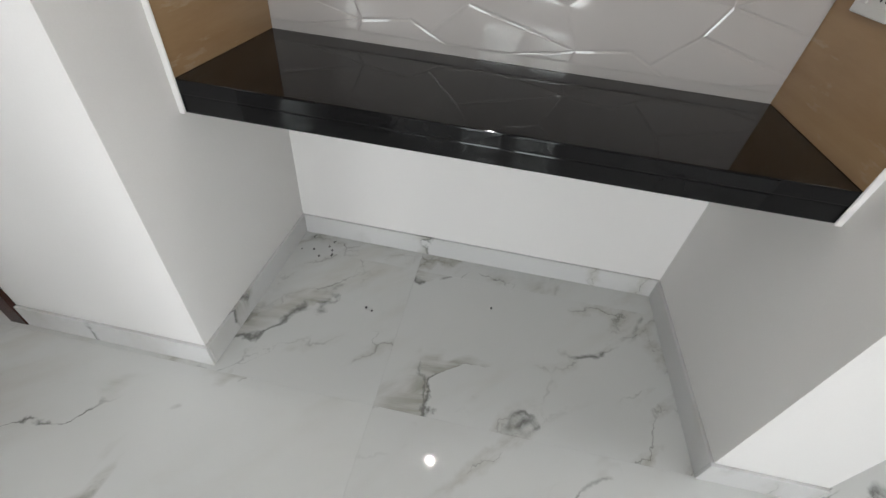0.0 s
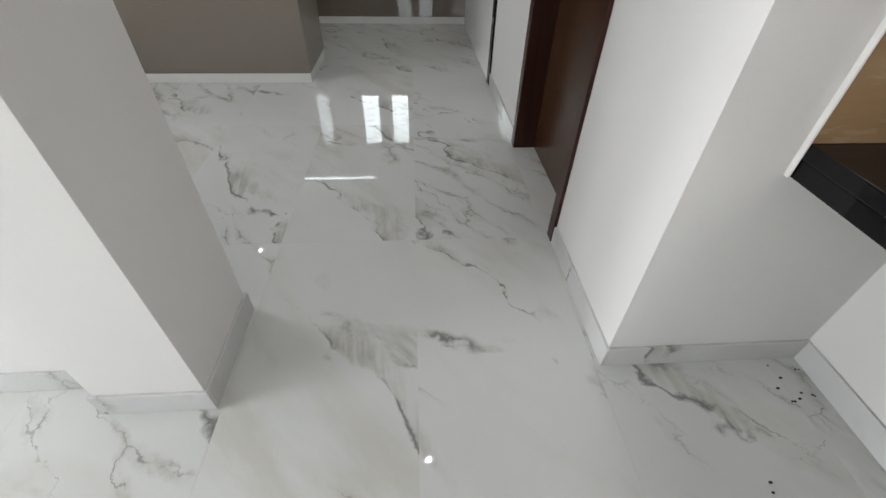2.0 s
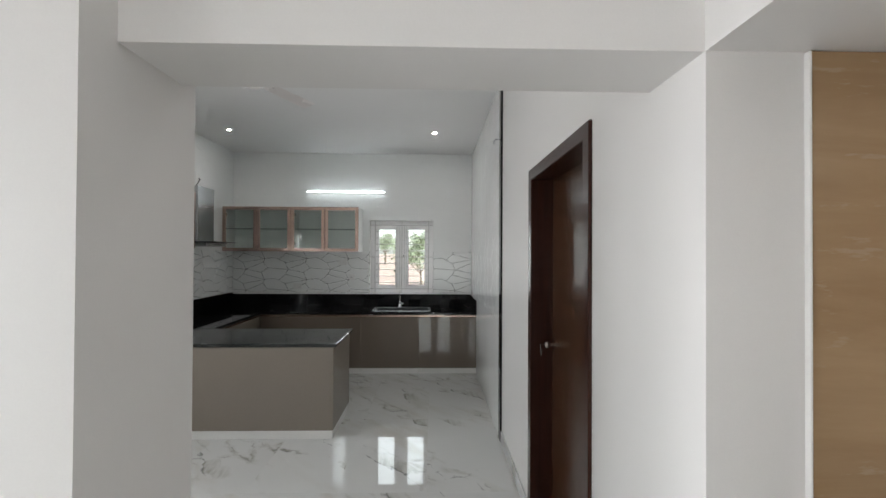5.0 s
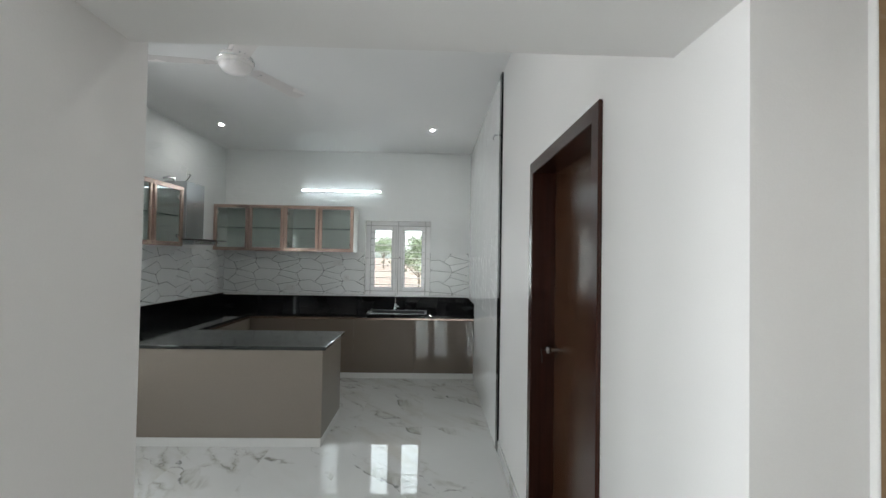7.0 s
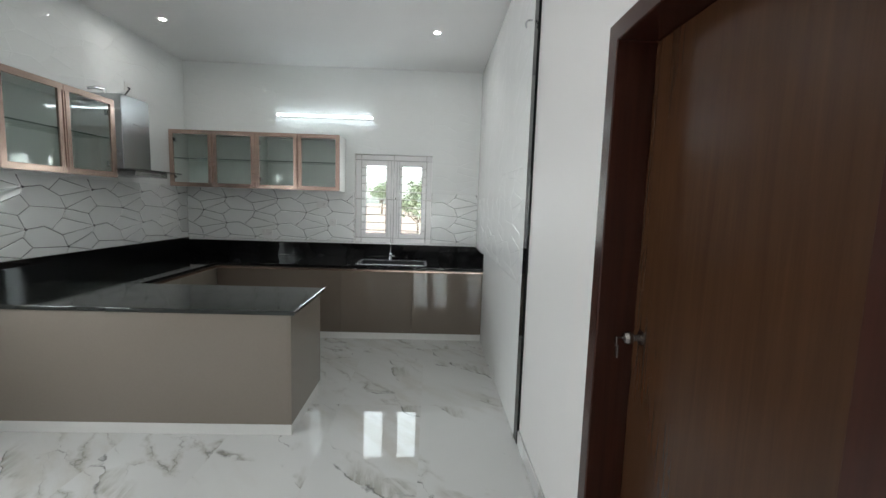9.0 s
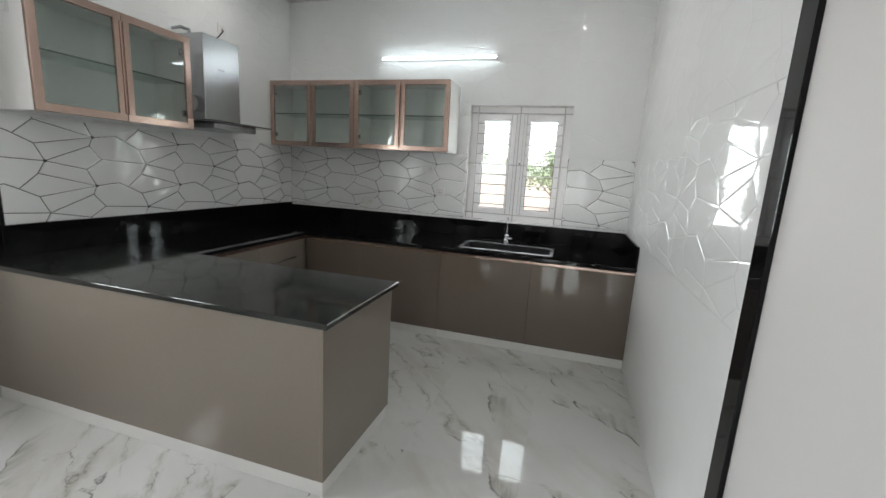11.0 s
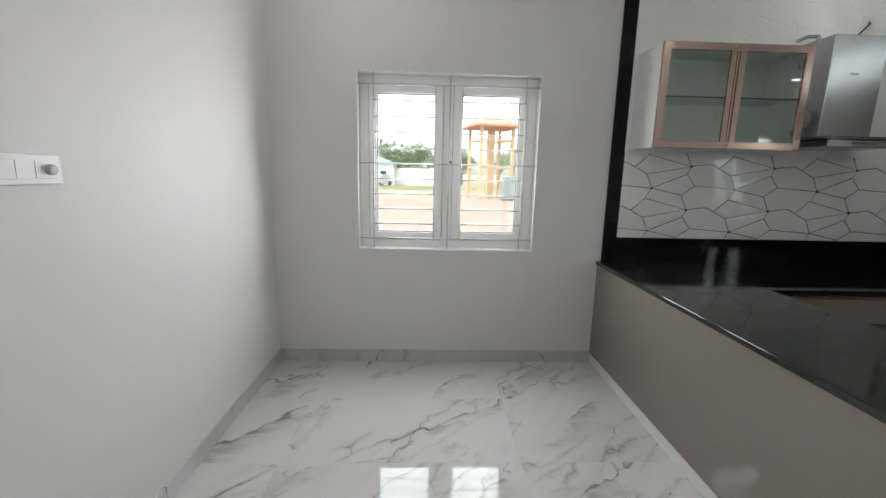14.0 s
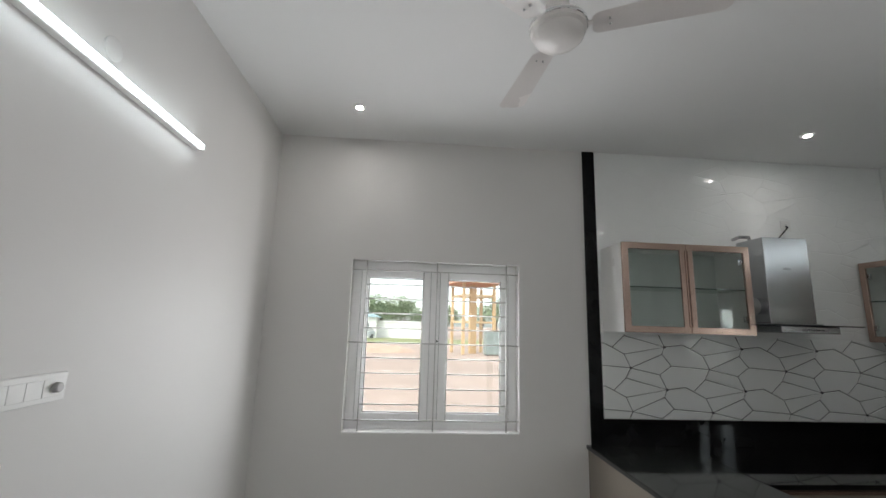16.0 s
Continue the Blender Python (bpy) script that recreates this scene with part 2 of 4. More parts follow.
M = {
    "paint": surface("white_wall_paint", (0.745, 0.732, 0.712), 0.55, vary=0.025, scale=1.2, fine=240, bump=0.10),
    "ceiling": surface("ceiling_paint", (0.80, 0.80, 0.79), 0.7, vary=0.02, scale=0.8, fine=200, bump=0.06),
    "marble": marble("marble_tile", (0.63, 0.635, 0.615)),
    "marble_skirt": marble("marble_skirting", (0.60, 0.60, 0.59), True),
    "grout": surface("grout", (0.66, 0.65, 0.63), 0.8, fine=300),
    "tile": surface("glazed_white_tile", (0.865, 0.88, 0.865), 0.05, vary=0.02, scale=1.5, fine=8, bump=0.3, rough_vary=0.03, gloss=0.36),
    # white wall tile again, with the niche's shade put into a darker colour
    "shaded_tile": surface("shaded_glazed_tile", (0.44, 0.42, 0.40), 0.05, vary=0.02, scale=1.5, fine=8, bump=0.15, rough_vary=0.03),
    "silver": surface("silver_relief_joint", (0.17, 0.168, 0.16), 0.22, metal=0.7, fine=200),
    "pale_silver": surface("pale_relief_joint", (0.46, 0.46, 0.45), 0.3, metal=0.05, fine=200),
    "black_dot": surface("black_dot", (0.02, 0.02, 0.02), 0.3),
    "granite": granite("black_granite"),
    "granite_dusty": surface("honed_grey_black_granite", (0.021, 0.0235, 0.0215), 0.085, vary=0.35, scale=5, fine=260, rough_vary=0.05, gloss=0.58),
    "plinth": surface("white_plinth_tile", (0.72, 0.715, 0.69), 0.15, vary=0.03),
    "taupe": surface("taupe_gloss_laminate", (0.214, 0.184, 0.150), 0.5, vary=0.05, scale=1.2, fine=60, coat=0.9, coat_rough=0.015, rough_vary=0.05, gloss=0.15),
    "brown": surface("dark_brown_gloss_laminate", (0.138, 0.110, 0.086), 0.5, vary=0.05, scale=1.2, fine=60, coat=1.0, coat_rough=0.012, rough_vary=0.05, gloss=0.15),
    "white_lam": surface("white_laminate", (0.78, 0.78, 0.76), 0.3, vary=0.02),
    "inner": surface("cabinet_lining", (0.72, 0.77, 0.74), 0.35, vary=0.03),
    "rose": surface("rose_gold_aluminium", (0.48, 0.35, 0.295), 0.22, metal=0.95, vary=0.04, scale=4, fine=30, stretch=(1, 1, 12)),
    "steel": surface("brushed_steel", (0.52, 0.53, 0.54), 0.27, metal=1.0, vary=0.02, scale=2, fine=200, rough_vary=0.01),
    "chrome": surface("chrome", (0.8, 0.8, 0.8), 0.08, metal=1.0, vary=0.02),
    "sink": surface("dark_sink_basin", (0.03, 0.03, 0.032), 0.35, fine=200),
    "glass": glass("clear_pane", (0.90, 0.94, 0.92)),
    "shelf_glass": glass("shelf_pane", (0.86, 0.93, 0.90)),
    "shelf_edge": surface("green_glass_edge", (0.05, 0.10, 0.085), 0.1),
    "smoke": glass("cabinet_glass", (0.95, 0.97, 0.96), 0.01),
    "dark_glass": surface("hood_glass", (0.03, 0.035, 0.035), 0.05),
    "upvc": surface("white_upvc", (0.97, 0.965, 0.96), 0.22, vary=0.01),
    "bar": surface("painted_grille_bar", (0.56, 0.545, 0.535), 0.35, metal=0.4, vary=0.08, fine=200),
    "wood": wood("dark_stained_teak", (0.046, 0.0205, 0.0100), (0.070, 0.0305, 0.0145)),
    "frame_wood": wood("red_brown_stained_teak", (0.031, 0.0105, 0.0072), (0.046, 0.0152, 0.0098)),
    "stone": travertine("tan_stone"),
    "plastic": surface("white_plastic", (0.78, 0.78, 0.76), 0.3, vary=0.02),
    "grey_plastic": surface("grey_plastic", (0.45, 0.45, 0.44), 0.35),
    "gasket": surface("dark_rubber_gasket", (0.09, 0.085, 0.082), 0.6),
    "knob": surface("satin_steel_knob", (0.36, 0.335, 0.315), 0.22, metal=1.0, vary=0.05),
    "fan": surface("fan_enamel", (0.84, 0.81, 0.79), 0.25, vary=0.03),
    "black": surface("black_rubber", (0.02, 0.02, 0.02), 0.5),
    "tube": glow("tube_light_glow", (0.84, 0.95, 1.0), 1.5),
    "spot": glow("downlight_glow", (1.0, 0.98, 0.96), 80.0),
    "sand": surface("red_sandy_ground", (0.29, 0.212, 0.178), 0.9, vary=0.22, scale=0.25, fine=3.0, bump=0.3),
    "earth": surface("earth_mound", (0.37, 0.25, 0.19), 0.95, vary=0.3, scale=1.5, fine=12, bump=0.5),
    "limewash": surface("lime_washed_wall", (0.66, 0.65, 0.62), 0.85, vary=0.08, scale=0.6, fine=8),
    "yellow": surface("yellow_painted_steel", (0.50, 0.34, 0.19), 0.5, vary=0.15, scale=2),
    "board": surface("grey_green_sheet_metal", (0.22, 0.25, 0.24), 0.5, vary=0.15),
    "grass": surface("dry_grass", (0.17, 0.18, 0.075), 0.9, vary=0.35, scale=0.5, fine=5, bump=0.5),
    "blue_roof": surface("pale_blue_sheet_roof", (0.34, 0.45, 0.50), 0.5, vary=0.1),
    "car_paint": surface("silver_car_paint", (0.52, 0.54, 0.56), 0.25, metal=0.3, vary=0.03),
    "roof": surface("rusty_sheet_roof", (0.44, 0.21, 0.13), 0.7, vary=0.2, scale=2),
    "bark": surface("bark", (0.14, 0.10, 0.07), 0.9, vary=0.3, fine=30, bump=0.5),
    "leaf": surface("foliage", (0.145, 0.185, 0.10), 0.6, vary=0.45, scale=0.8, fine=6),
}

# ---------------------------------------------------------------- building helpers


def box(bm, x0, x1, y0, y1, z0, z1, bevel=0.0, segments=1):
    made = bmesh.ops.create_cube(bm, size=1.0, matrix=Matrix.Translation(((x0 + x1) / 2, (y0 + y1) / 2, (z0 + z1) / 2)) @ Matrix.Diagonal((abs(x1 - x0), abs(y1 - y0), abs(z1 - z0), 1)))
    if bevel:
        edges = {e for v in made["verts"] for e in v.link_edges}
        bmesh.ops.bevel(bm, geom=list(edges), offset=bevel, segments=segments, affect="EDGES", profile=0.5)
    return bm


def rod(bm, a, b, r0, r1=None, n=10, caps=True):
    a, b = Vector(a), Vector(b)
    m = Matrix.Translation((a + b) / 2) @ (b - a).to_track_quat("Z", "Y").to_matrix().to_4x4()
    bmesh.ops.create_cone(bm, cap_ends=caps, segments=n, radius1=r0, radius2=r0 if r1 is None else r1, depth=(b - a).length, matrix=m)
    return bm


def prism(bm, outline, hole, lo, hi, axis="y", bevel=0.0):
    """A flat plate with an outline and, if given, a hole of as many corners, from lo to hi along an axis."""
    def at(p, d):
        return {"x": (d, p[0], p[1]), "y": (p[0], d, p[1]), "z": (p[0], p[1], d)}[axis]
    n, loops, made = len(outline), [], []
    for d in (lo, hi):
        for ring in ((outline, hole) if hole else (outline,)):
            loops.append([bm.verts.new(at(p, d)) for p in ring])
    pairs = ((0, 1), (1, 3), (3, 2), (2, 0)) if hole else ((0, 1),)
    for a, b in pairs:
        for i in range(n):
            j = (i + 1) % n
            made.append(bm.faces.new((loops[a][i], loops[a][j], loops[b][j], loops[b][i])))
    if not hole:
        made += [bm.faces.new(loops[0][::-1]), bm.faces.new(loops[1])]
    bmesh.ops.recalc_face_normals(bm, faces=made)
    if bevel:
        edges = [e for e in {e for f in made for e in f.edges} if e.calc_face_angle(0) > 0.5]
        bmesh.ops.bevel(bm, geom=edges, offset=bevel, segments=1, affect="EDGES", profile=0.5)
    return bm


def rect(x0, x1, z0, z1):
    return [(x0, z0), (x1, z0), (x1, z1), (x0, z1)]


def lathe(bm, profile, n=28, m=None):
    """Turn a profile of (radius, height) about the z axis."""
    m = m or Matrix()
    rings = []
    for r, z in profile:
        rings.append([bm.verts.new(m @ Vector((r * math.cos(2 * math.pi * i / n), r * math.sin(2 * math.pi * i / n), z))) for i in range(n)])
    for a, b in zip(rings, rings[1:]):
        for i in range(n):
            bm.faces.new((a[i], a[(i + 1) % n], b[(i + 1) % n], b[i]))
    for ring, flip in ((rings[0], True), (rings[-1], False)):
        if profile[0 if flip else -1][0] > 1e-4:
            bm.faces.new(ring[::-1] if flip else ring)
    return bm


def pipe(bm, points, r, n=8):
    for a, b in zip(points, points[1:]):
        rod(bm, a, b, r, n=n)
    for p in points[1:-1]:
        bmesh.ops.create_uvsphere(bm, u_segments=n, v_segments=6, radius=r, matrix=Matrix.Translation(p))
    return bm


def mesh_of(bm, name, material, smooth=False):
    me = bpy.data.meshes.new(name)
    bmesh.ops.recalc_face_normals(bm, faces=bm.faces)
    if smooth:
        for f in bm.faces:
            f.smooth = len(f.verts) <= 4
        for e in bm.edges:
            if len(e.link_faces) == 2 and e.calc_face_angle() > radians(38):
                e.smooth = False
    bm.to_mesh(me)
    bm.free()
    me.materials.append(M[material])
    return me


def part(name, bm, material, parent, label="", smooth=False):
    ob = new(name, mesh_of(bm, name, material, smooth))
    ob.parent = parent
    if label:
        ob["label"] = label
    return ob


def thing(name, label, category, group="", kind="", at=None):
    ob = new(name)
    ob.empty_display_size = 0.1
    if at is not None:
        ob.matrix_world = at
    return tagged(ob, label, category, group, kind)


def solid(name, bm, material, label, category, group="", kind="", smooth=False):
    return tagged(new(name, mesh_of(bm, name, material, smooth)), label, category, group, kind)


def B(*args, **kw):
    return box(bmesh.new(), *args, **kw)


# ---------------------------------------------------------------- plan
XW, YN, CEIL = -3.605, -5.104, 3.10
SLAB_T, SLAB_B = 0.817, 0.789
NICHE_N, NICHE_S, NICHE_X = -5.393, -6.90, 0.695
BEAM_Z = 2.045
LW = (-4.490, -3.207, 0.877, 2.123)
KW = (-1.552, -0.594, 0.980, 2.086)
HW = (-7.00, -5.60, 0.12, 2.35)
DOOR = (-4.752, -3.775, 2.105)


def structure(name, boxes, material, label, category="wall"):
    bm = bmesh.new()
    for b in boxes:
        box(bm, *b)
    return solid(name, bm, material, label, category, kind="structure")


def pierced(lo, hi, holes, z1):
    """Boxes of a wall along one axis, from lo to hi, with window holes (a, b, z0, z1)."""
    out, at = [], lo
    for a, b, za, zb in sorted(holes):
        out += [(at, a, 0, z1), (a, b, 0, za), (a, b, zb, z1)]
        at = b
    return out + [(at, hi, 0, z1)]


wall_west = structure("wall_west", [(XW - 0.23, XW, a, b, z0, z1) for a, b, z0, z1 in pierced(-9.3, 0.23, [LW, HW], CEIL)], "paint", "white painted wall with a barred window")
wall_north = structure("wall_north", [(a, b, 0, 0.23, z0, z1) for a, b, z0, z1 in pierced(XW, 0.9, [KW], CEIL)], "paint", "white wall behind the kitchen counter")
wall_east = structure("wall_east", [
    (0, 0.2, DOOR[1] - 0.03, 0, 0, CEIL), (0, 0.2, DOOR[0] + 0.03, DOOR[1] - 0.03, DOOR[2] - 0.03, CEIL), (0, 0.2, -5.2, DOOR[0] + 0.03, 0, CEIL),
    (0, 0.9, NICHE_N, -5.2, 0, CEIL), (NICHE_X, 0.9, NICHE_S, NICHE_N, 0, CEIL), (0, NICHE_X, NICHE_S, NICHE_N, BEAM_Z, CEIL),
    (-0.02, 0.9, -7.2, NICHE_S, 0, CEIL), (0.9, 1.8, -7.4, -7.2, 0, CEIL), (1.6, 1.8, -9.3, -7.4, 0, CEIL), (0.2, 0.9, -5.2, -5.0, 0, CEIL), (0.9, 1.0, -5.2, 0.23, 0, CEIL)],
    "paint", "white painted wall with a door and a niche")
wall_south = structure("wall_south", [(a, b, -9.5, -9.3, z0, z1) for a, b, z0, z1 in pierced(XW - 0.23, 1.8, [(-1.2, 0.1, 0.3, 1.9)], CEIL)], "paint", "white painted wall closing the hall")
wall_nook = structure("wall_nook", [(XW, -1.575, -5.395, YN, 0, CEIL)], "paint", "white partition wall beside the dining nook")
pillar = structure("pillar", [(-1.575, -1.258, -5.485, YN, 0, CEIL)], "paint", "white painted square pillar at the partition's end", "pillar")
beam = structure("beam", [(-1.258, 0, -5.39, -5.158, BEAM_Z, CEIL)], "paint", "white painted beam across the opening", "beam")
ceiling = structure("ceiling", [(XW - 0.23, 1.8, -9.5, 0.23, CEIL, CEIL + 0.2)], "ceiling", "plain white painted ceiling", "ceiling")
floor = structure("floor", [(XW - 0.23, 1.8, -9.5, 0.23, -0.3, -0.004)], "grout", "glossy white marble-look floor tiles with grey veins", "floor")

# skirting, a run at a time
skirts = [
    (-0.011, 0, DOOR[1], -2.757), (-0.011, 0, NICHE_N - 0.011, DOOR[0]), (0, NICHE_X, NICHE_N - 0.011, NICHE_N), (NICHE_X - 0.011, NICHE_X, NICHE_S, NICHE_N - 0.011),
    (-0.02, NICHE_X - 0.011, NICHE_S, NICHE_S + 0.011), (-0.031, -0.02, -7.2, NICHE_S + 0.011), (-1.258, -1.247, -5.485, YN + 0.011), (-1.586, -1.247, -5.496, -5.485),
    (-1.586, -1.575, -5.485, -5.395), (XW, -1.586, -5.406, -5.395), (XW, -1.258, YN, YN + 0.011), (XW, XW + 0.011, YN + 0.011, -2.70), (XW, XW + 0.011, -9.3, -5.406), (-0.02, 0.9, -7.211, -7.2),
]
for x0, x1, y0, y1 in skirts:
    solid("baseboard", B(x0, x1, y0, y1, 0, 0.092, bevel=0.0015), "marble_skirt", "grey-veined marble skirting along the wall", "skirting", "skirting boards", "structure")

# ---------------------------------------------------------------- windows


def window(name, m, w, h, label):
    """Two-leaf white window in an opening of w by h; x across, y outwards, origin at the opening's lower left corner on the inner face."""
    win = thing(name, label, "window", kind="structure", at=m)
    f, s, y0, y1, mid = 0.080, 0.046, 0.092, 0.157, 0.050
    part("window_frame", prism(bmesh.new(), rect(0, w, 0, h), rect(f, w - f, f, h - f), y0, y1, bevel=0.004), "upvc", win)
    part("mullion", B(w / 2 - mid, w / 2 + mid, y0 + 0.002, y1 - 0.002, f - 0.003, h - f + 0.003, bevel=0.004), "upvc", win)
    part("window_sill", B(0.002, w - 0.002, 0.002, y0 - 0.001, 0.001, 0.010, bevel=0.003), "upvc", win)
    for x0, x1 in ((f, w / 2 - mid), (w / 2 + mid, w - f)):
        x0, x1, z0, z1 = x0 - 0.012, x1 + 0.012, f - 0.012, h - f + 0.012
        gx0, gx1, gz0, gz1 = x0 + s + 0.012, x1 - s - 0.012, z0 + s + 0.012, z1 - s - 0.012
        sash = part("sash", prism(bmesh.new(), rect(x0, x1, z0, z1), rect(gx0, gx1, gz0, gz1), y0 - 0.014, y1 - 0.014, bevel=0.005), "upvc", win)
        part("seal", prism(bmesh.new(), rect(x0 - 0.0035, x1 + 0.0035, z0 - 0.0035, z1 + 0.0035), rect(x0 + 0.001, x1 - 0.001, z0 + 0.001, z1 - 0.001), y0 - 0.003, y0 + 0.004), "grey_plastic", sash)
        pane = part("pane", B(gx0 - 0.004, gx1 + 0.004, y0 + 0.02, y0 + 0.026, gz0 - 0.004, gz1 + 0.004), "glass", sash)
        pane.visible_shadow = False
        g = 0.006
        part("gasket", prism(bmesh.new(), rect(gx0, gx1, gz0, gz1), rect(gx0 + g, gx1 - g, gz0 + g, gz1 - g), y0 - 0.006, y0 + 0.019), "gasket", sash)
    # latch on the meeting stile
    part("latch", lathe(bmesh.new(), [(0.008, 0.0), (0.008, 0.008), (0.005, 0.011), (0.0, 0.011)], 14, pose(w / 2 + 0.022, y0 + 0.0016, h * 0.52, 90)), "black", win, "small black lock button", smooth=True)
    return win


def grille(m, w, h, label):
    gr = thing("window_grille", label, "window grille", "window grilles", at=m)
    y, r = 0.018, 0.0046
    across = (0.085, 0.505, 0.925)
    for u in across:
        part("bar", rod(bmesh.new(), (u * w, y, 0.0), (u * w, y, h), r, n=8), "bar", gr, smooth=True)
    for u in (0.425, 0.575):
        part("bar", rod(bmesh.new(), (u * w, y + 0.004, 0.07 * h), (u * w, y + 0.004, 0.94 * h), r * 0.8, n=8), "bar", gr, smooth=True)
    for v in (0.068, 0.505, 0.94):
        part("bar", rod(bmesh.new(), (0, y + 0.008, v * h), (w, y + 0.008, v * h), r, n=8), "bar", gr, smooth=True)
    for k in range(1, 10):
        v = 0.068 + (0.94 - 0.068) * k / 10
        if k == 5:
            continue
        for u0, u1 in ((0.085, 0.425), (0.575, 0.925)):
            part("bar", rod(bmesh.new(), (u0 * w, y + 0.008, v * h), (u1 * w, y + 0.008, v * h), r, n=8), "bar", gr, smooth=True)
    return gr


m_left = pose(XW, LW[0], LW[2], 0, 0, 90)
m_back = pose(KW[0], 0, KW[2])
m_hall = pose(XW, HW[0], HW[2], 0, 0, 90)
window("window_1", m_left, LW[1] - LW[0], LW[3] - LW[2], "white two-leaf window over the dining nook")
grille(m_left, LW[1] - LW[0], LW[3] - LW[2], "thin grey steel bars inside the white window")
window("window_2", m_back, KW[1] - KW[0], KW[3] - KW[2], "white two-leaf window above the kitchen sink")
grille(m_back, KW[1] - KW[0], KW[3] - KW[2], "thin grey steel bars before the sink window")
window("window_4", pose(0.1, -9.3, 0.3, 0, 0, 180), 1.3, 1.6, "tall white two-leaf window at the hall's end")
window("window_3", m_hall, HW[1] - HW[0], HW[3] - HW[2], "wide white two-leaf window of the hall")

# ---------------------------------------------------------------- wall tiles and relief band
TW, TH = 0.627, 0.315
# corners of the facets on one tile, in tile widths and heights from its dot (x across, z down)
FACET = {"D": (0, 0), "C": (-0.036, 0.178), "A": (0.072, 0.445), "B": (-0.08, 0.66), "G": (0.235, -0.06), "F": (0.336, 0.034), "H": (0.487, 0.19), "J": (0.56, 0.51), "E": (0.495, -0.25)}
CELLS = ["D G F H J A C", "H D+ C+ J", "J C+ A+ B+", "E D+ H F", "A J E_ F_ G_ D_ B", "J B+ D+_ E_"]
tile_cache = {}


def corner(key):
    u, v = FACET[key[0]]
    return Vector(((u + ("+" in key)) * TW, -(v + ("_" in key)) * TH))


def cut(poly, x0, x1, z0, z1):
    """A polygon within a rectangle."""
    for axis, limit, sign in ((0, x0, -1), (0, x1, 1), (1, z0, -1), (1, z1, 1)):
        out = []
        for a, b in zip(poly, poly[1:] + poly[:1]):
            da, db = sign * (a[axis] - limit), sign * (b[axis] - limit)
            if da <= 0:
                out.append(a)
            if (da < 0 < db) or (db < 0 < da):
                out.append(a + (b - a) * (da / (da - db)))
        poly = out
        if len(poly) < 3:
            return []
    return poly


def shrink(poly, d):
    """A polygon with each edge moved inwards by d."""
    area = sum(a.x * b.y - b.x * a.y for a, b in zip(poly, poly[1:] + poly[:1]))
    poly = poly if area > 0 else poly[::-1]
    out = []
    for p, q, r in zip(poly[-1:] + poly[:-1], poly, poly[1:] + poly[:1]):
        e, f = (q - p).normalized(), (r - q).normalized()
        n, m = Vector((-e.y, e.x)), Vector((-f.y, f.x))
        k = max(0.35, 1 + n.dot(m))
        out.append(q + (n + m) * (d / k))
    return out


def relief_mesh(x0, x1, z0, z1, depth=1.0, material="tile"):
    """The raised facets of one glazed tile within a rectangle about its dot. x across, z up, y towards the wall."""
    key = tuple(round(v, 3) for v in (x0, x1, z0, z1, depth)) + (material,)
    if key in tile_cache:
        return tile_cache[key]
    bm = bmesh.new()
    for n, names in enumerate(CELLS):
        poly = cut([corner(k) for k in names.split()], x0, x1, z0, z1)
        if len(poly) < 3:
            continue
        size = abs(sum(a.x * b.y - b.x * a.y for a, b in zip(poly, poly[1:] + poly[:1]))) / 2
        if size < 4e-4:
            continue
        mid = sum(poly, Vector((0, 0))) / len(poly)
        tilt = Vector((math.sin(n * 2.3), math.cos(n * 3.7))) * 0.022
        # a facet that runs out of the band at its top slopes back to the wall there
        low, high = [], []
        inset = shrink(poly, 0.0020 * (depth if depth < 1 else 1))
        crest = shrink(poly, 0.0062)
        area = sum(a.x * b.y - b.x * a.y for a, b in zip(poly, poly[1:] + poly[:1]))
        for p, q, v in zip(poly if area > 0 else poly[::-1], inset, crest):
            if p.y > z1 - 1e-4:
                low.append(bm.verts.new((q.x, 0.0, z1 + 0.002)))
                high.append(bm.verts.new((v.x, -0.0027, z1 + 0.001)))
            else:
                low.append(bm.verts.new((q.x, -0.0025, q.y)))
                high.append(bm.verts.new((v.x, -0.0025 + depth * (-0.0055 - (v - mid).dot(tilt)), v.y)))
        peak = bm.verts.new((mid.x, -0.0025 - 0.0067 * depth, mid.y))
        for i in range(len(low)):
            j = (i + 1) % len(low)
            bm.faces.new((low[i], low[j], high[j], high[i]))
            bm.faces.new((high[i], high[j], peak))
    if not bm.faces:
        bm.free()
        tile_cache[key] = None
        return None
    tile_cache[key] = mesh_of(bm, "relief_tile", material)
    return tile_cache[key]


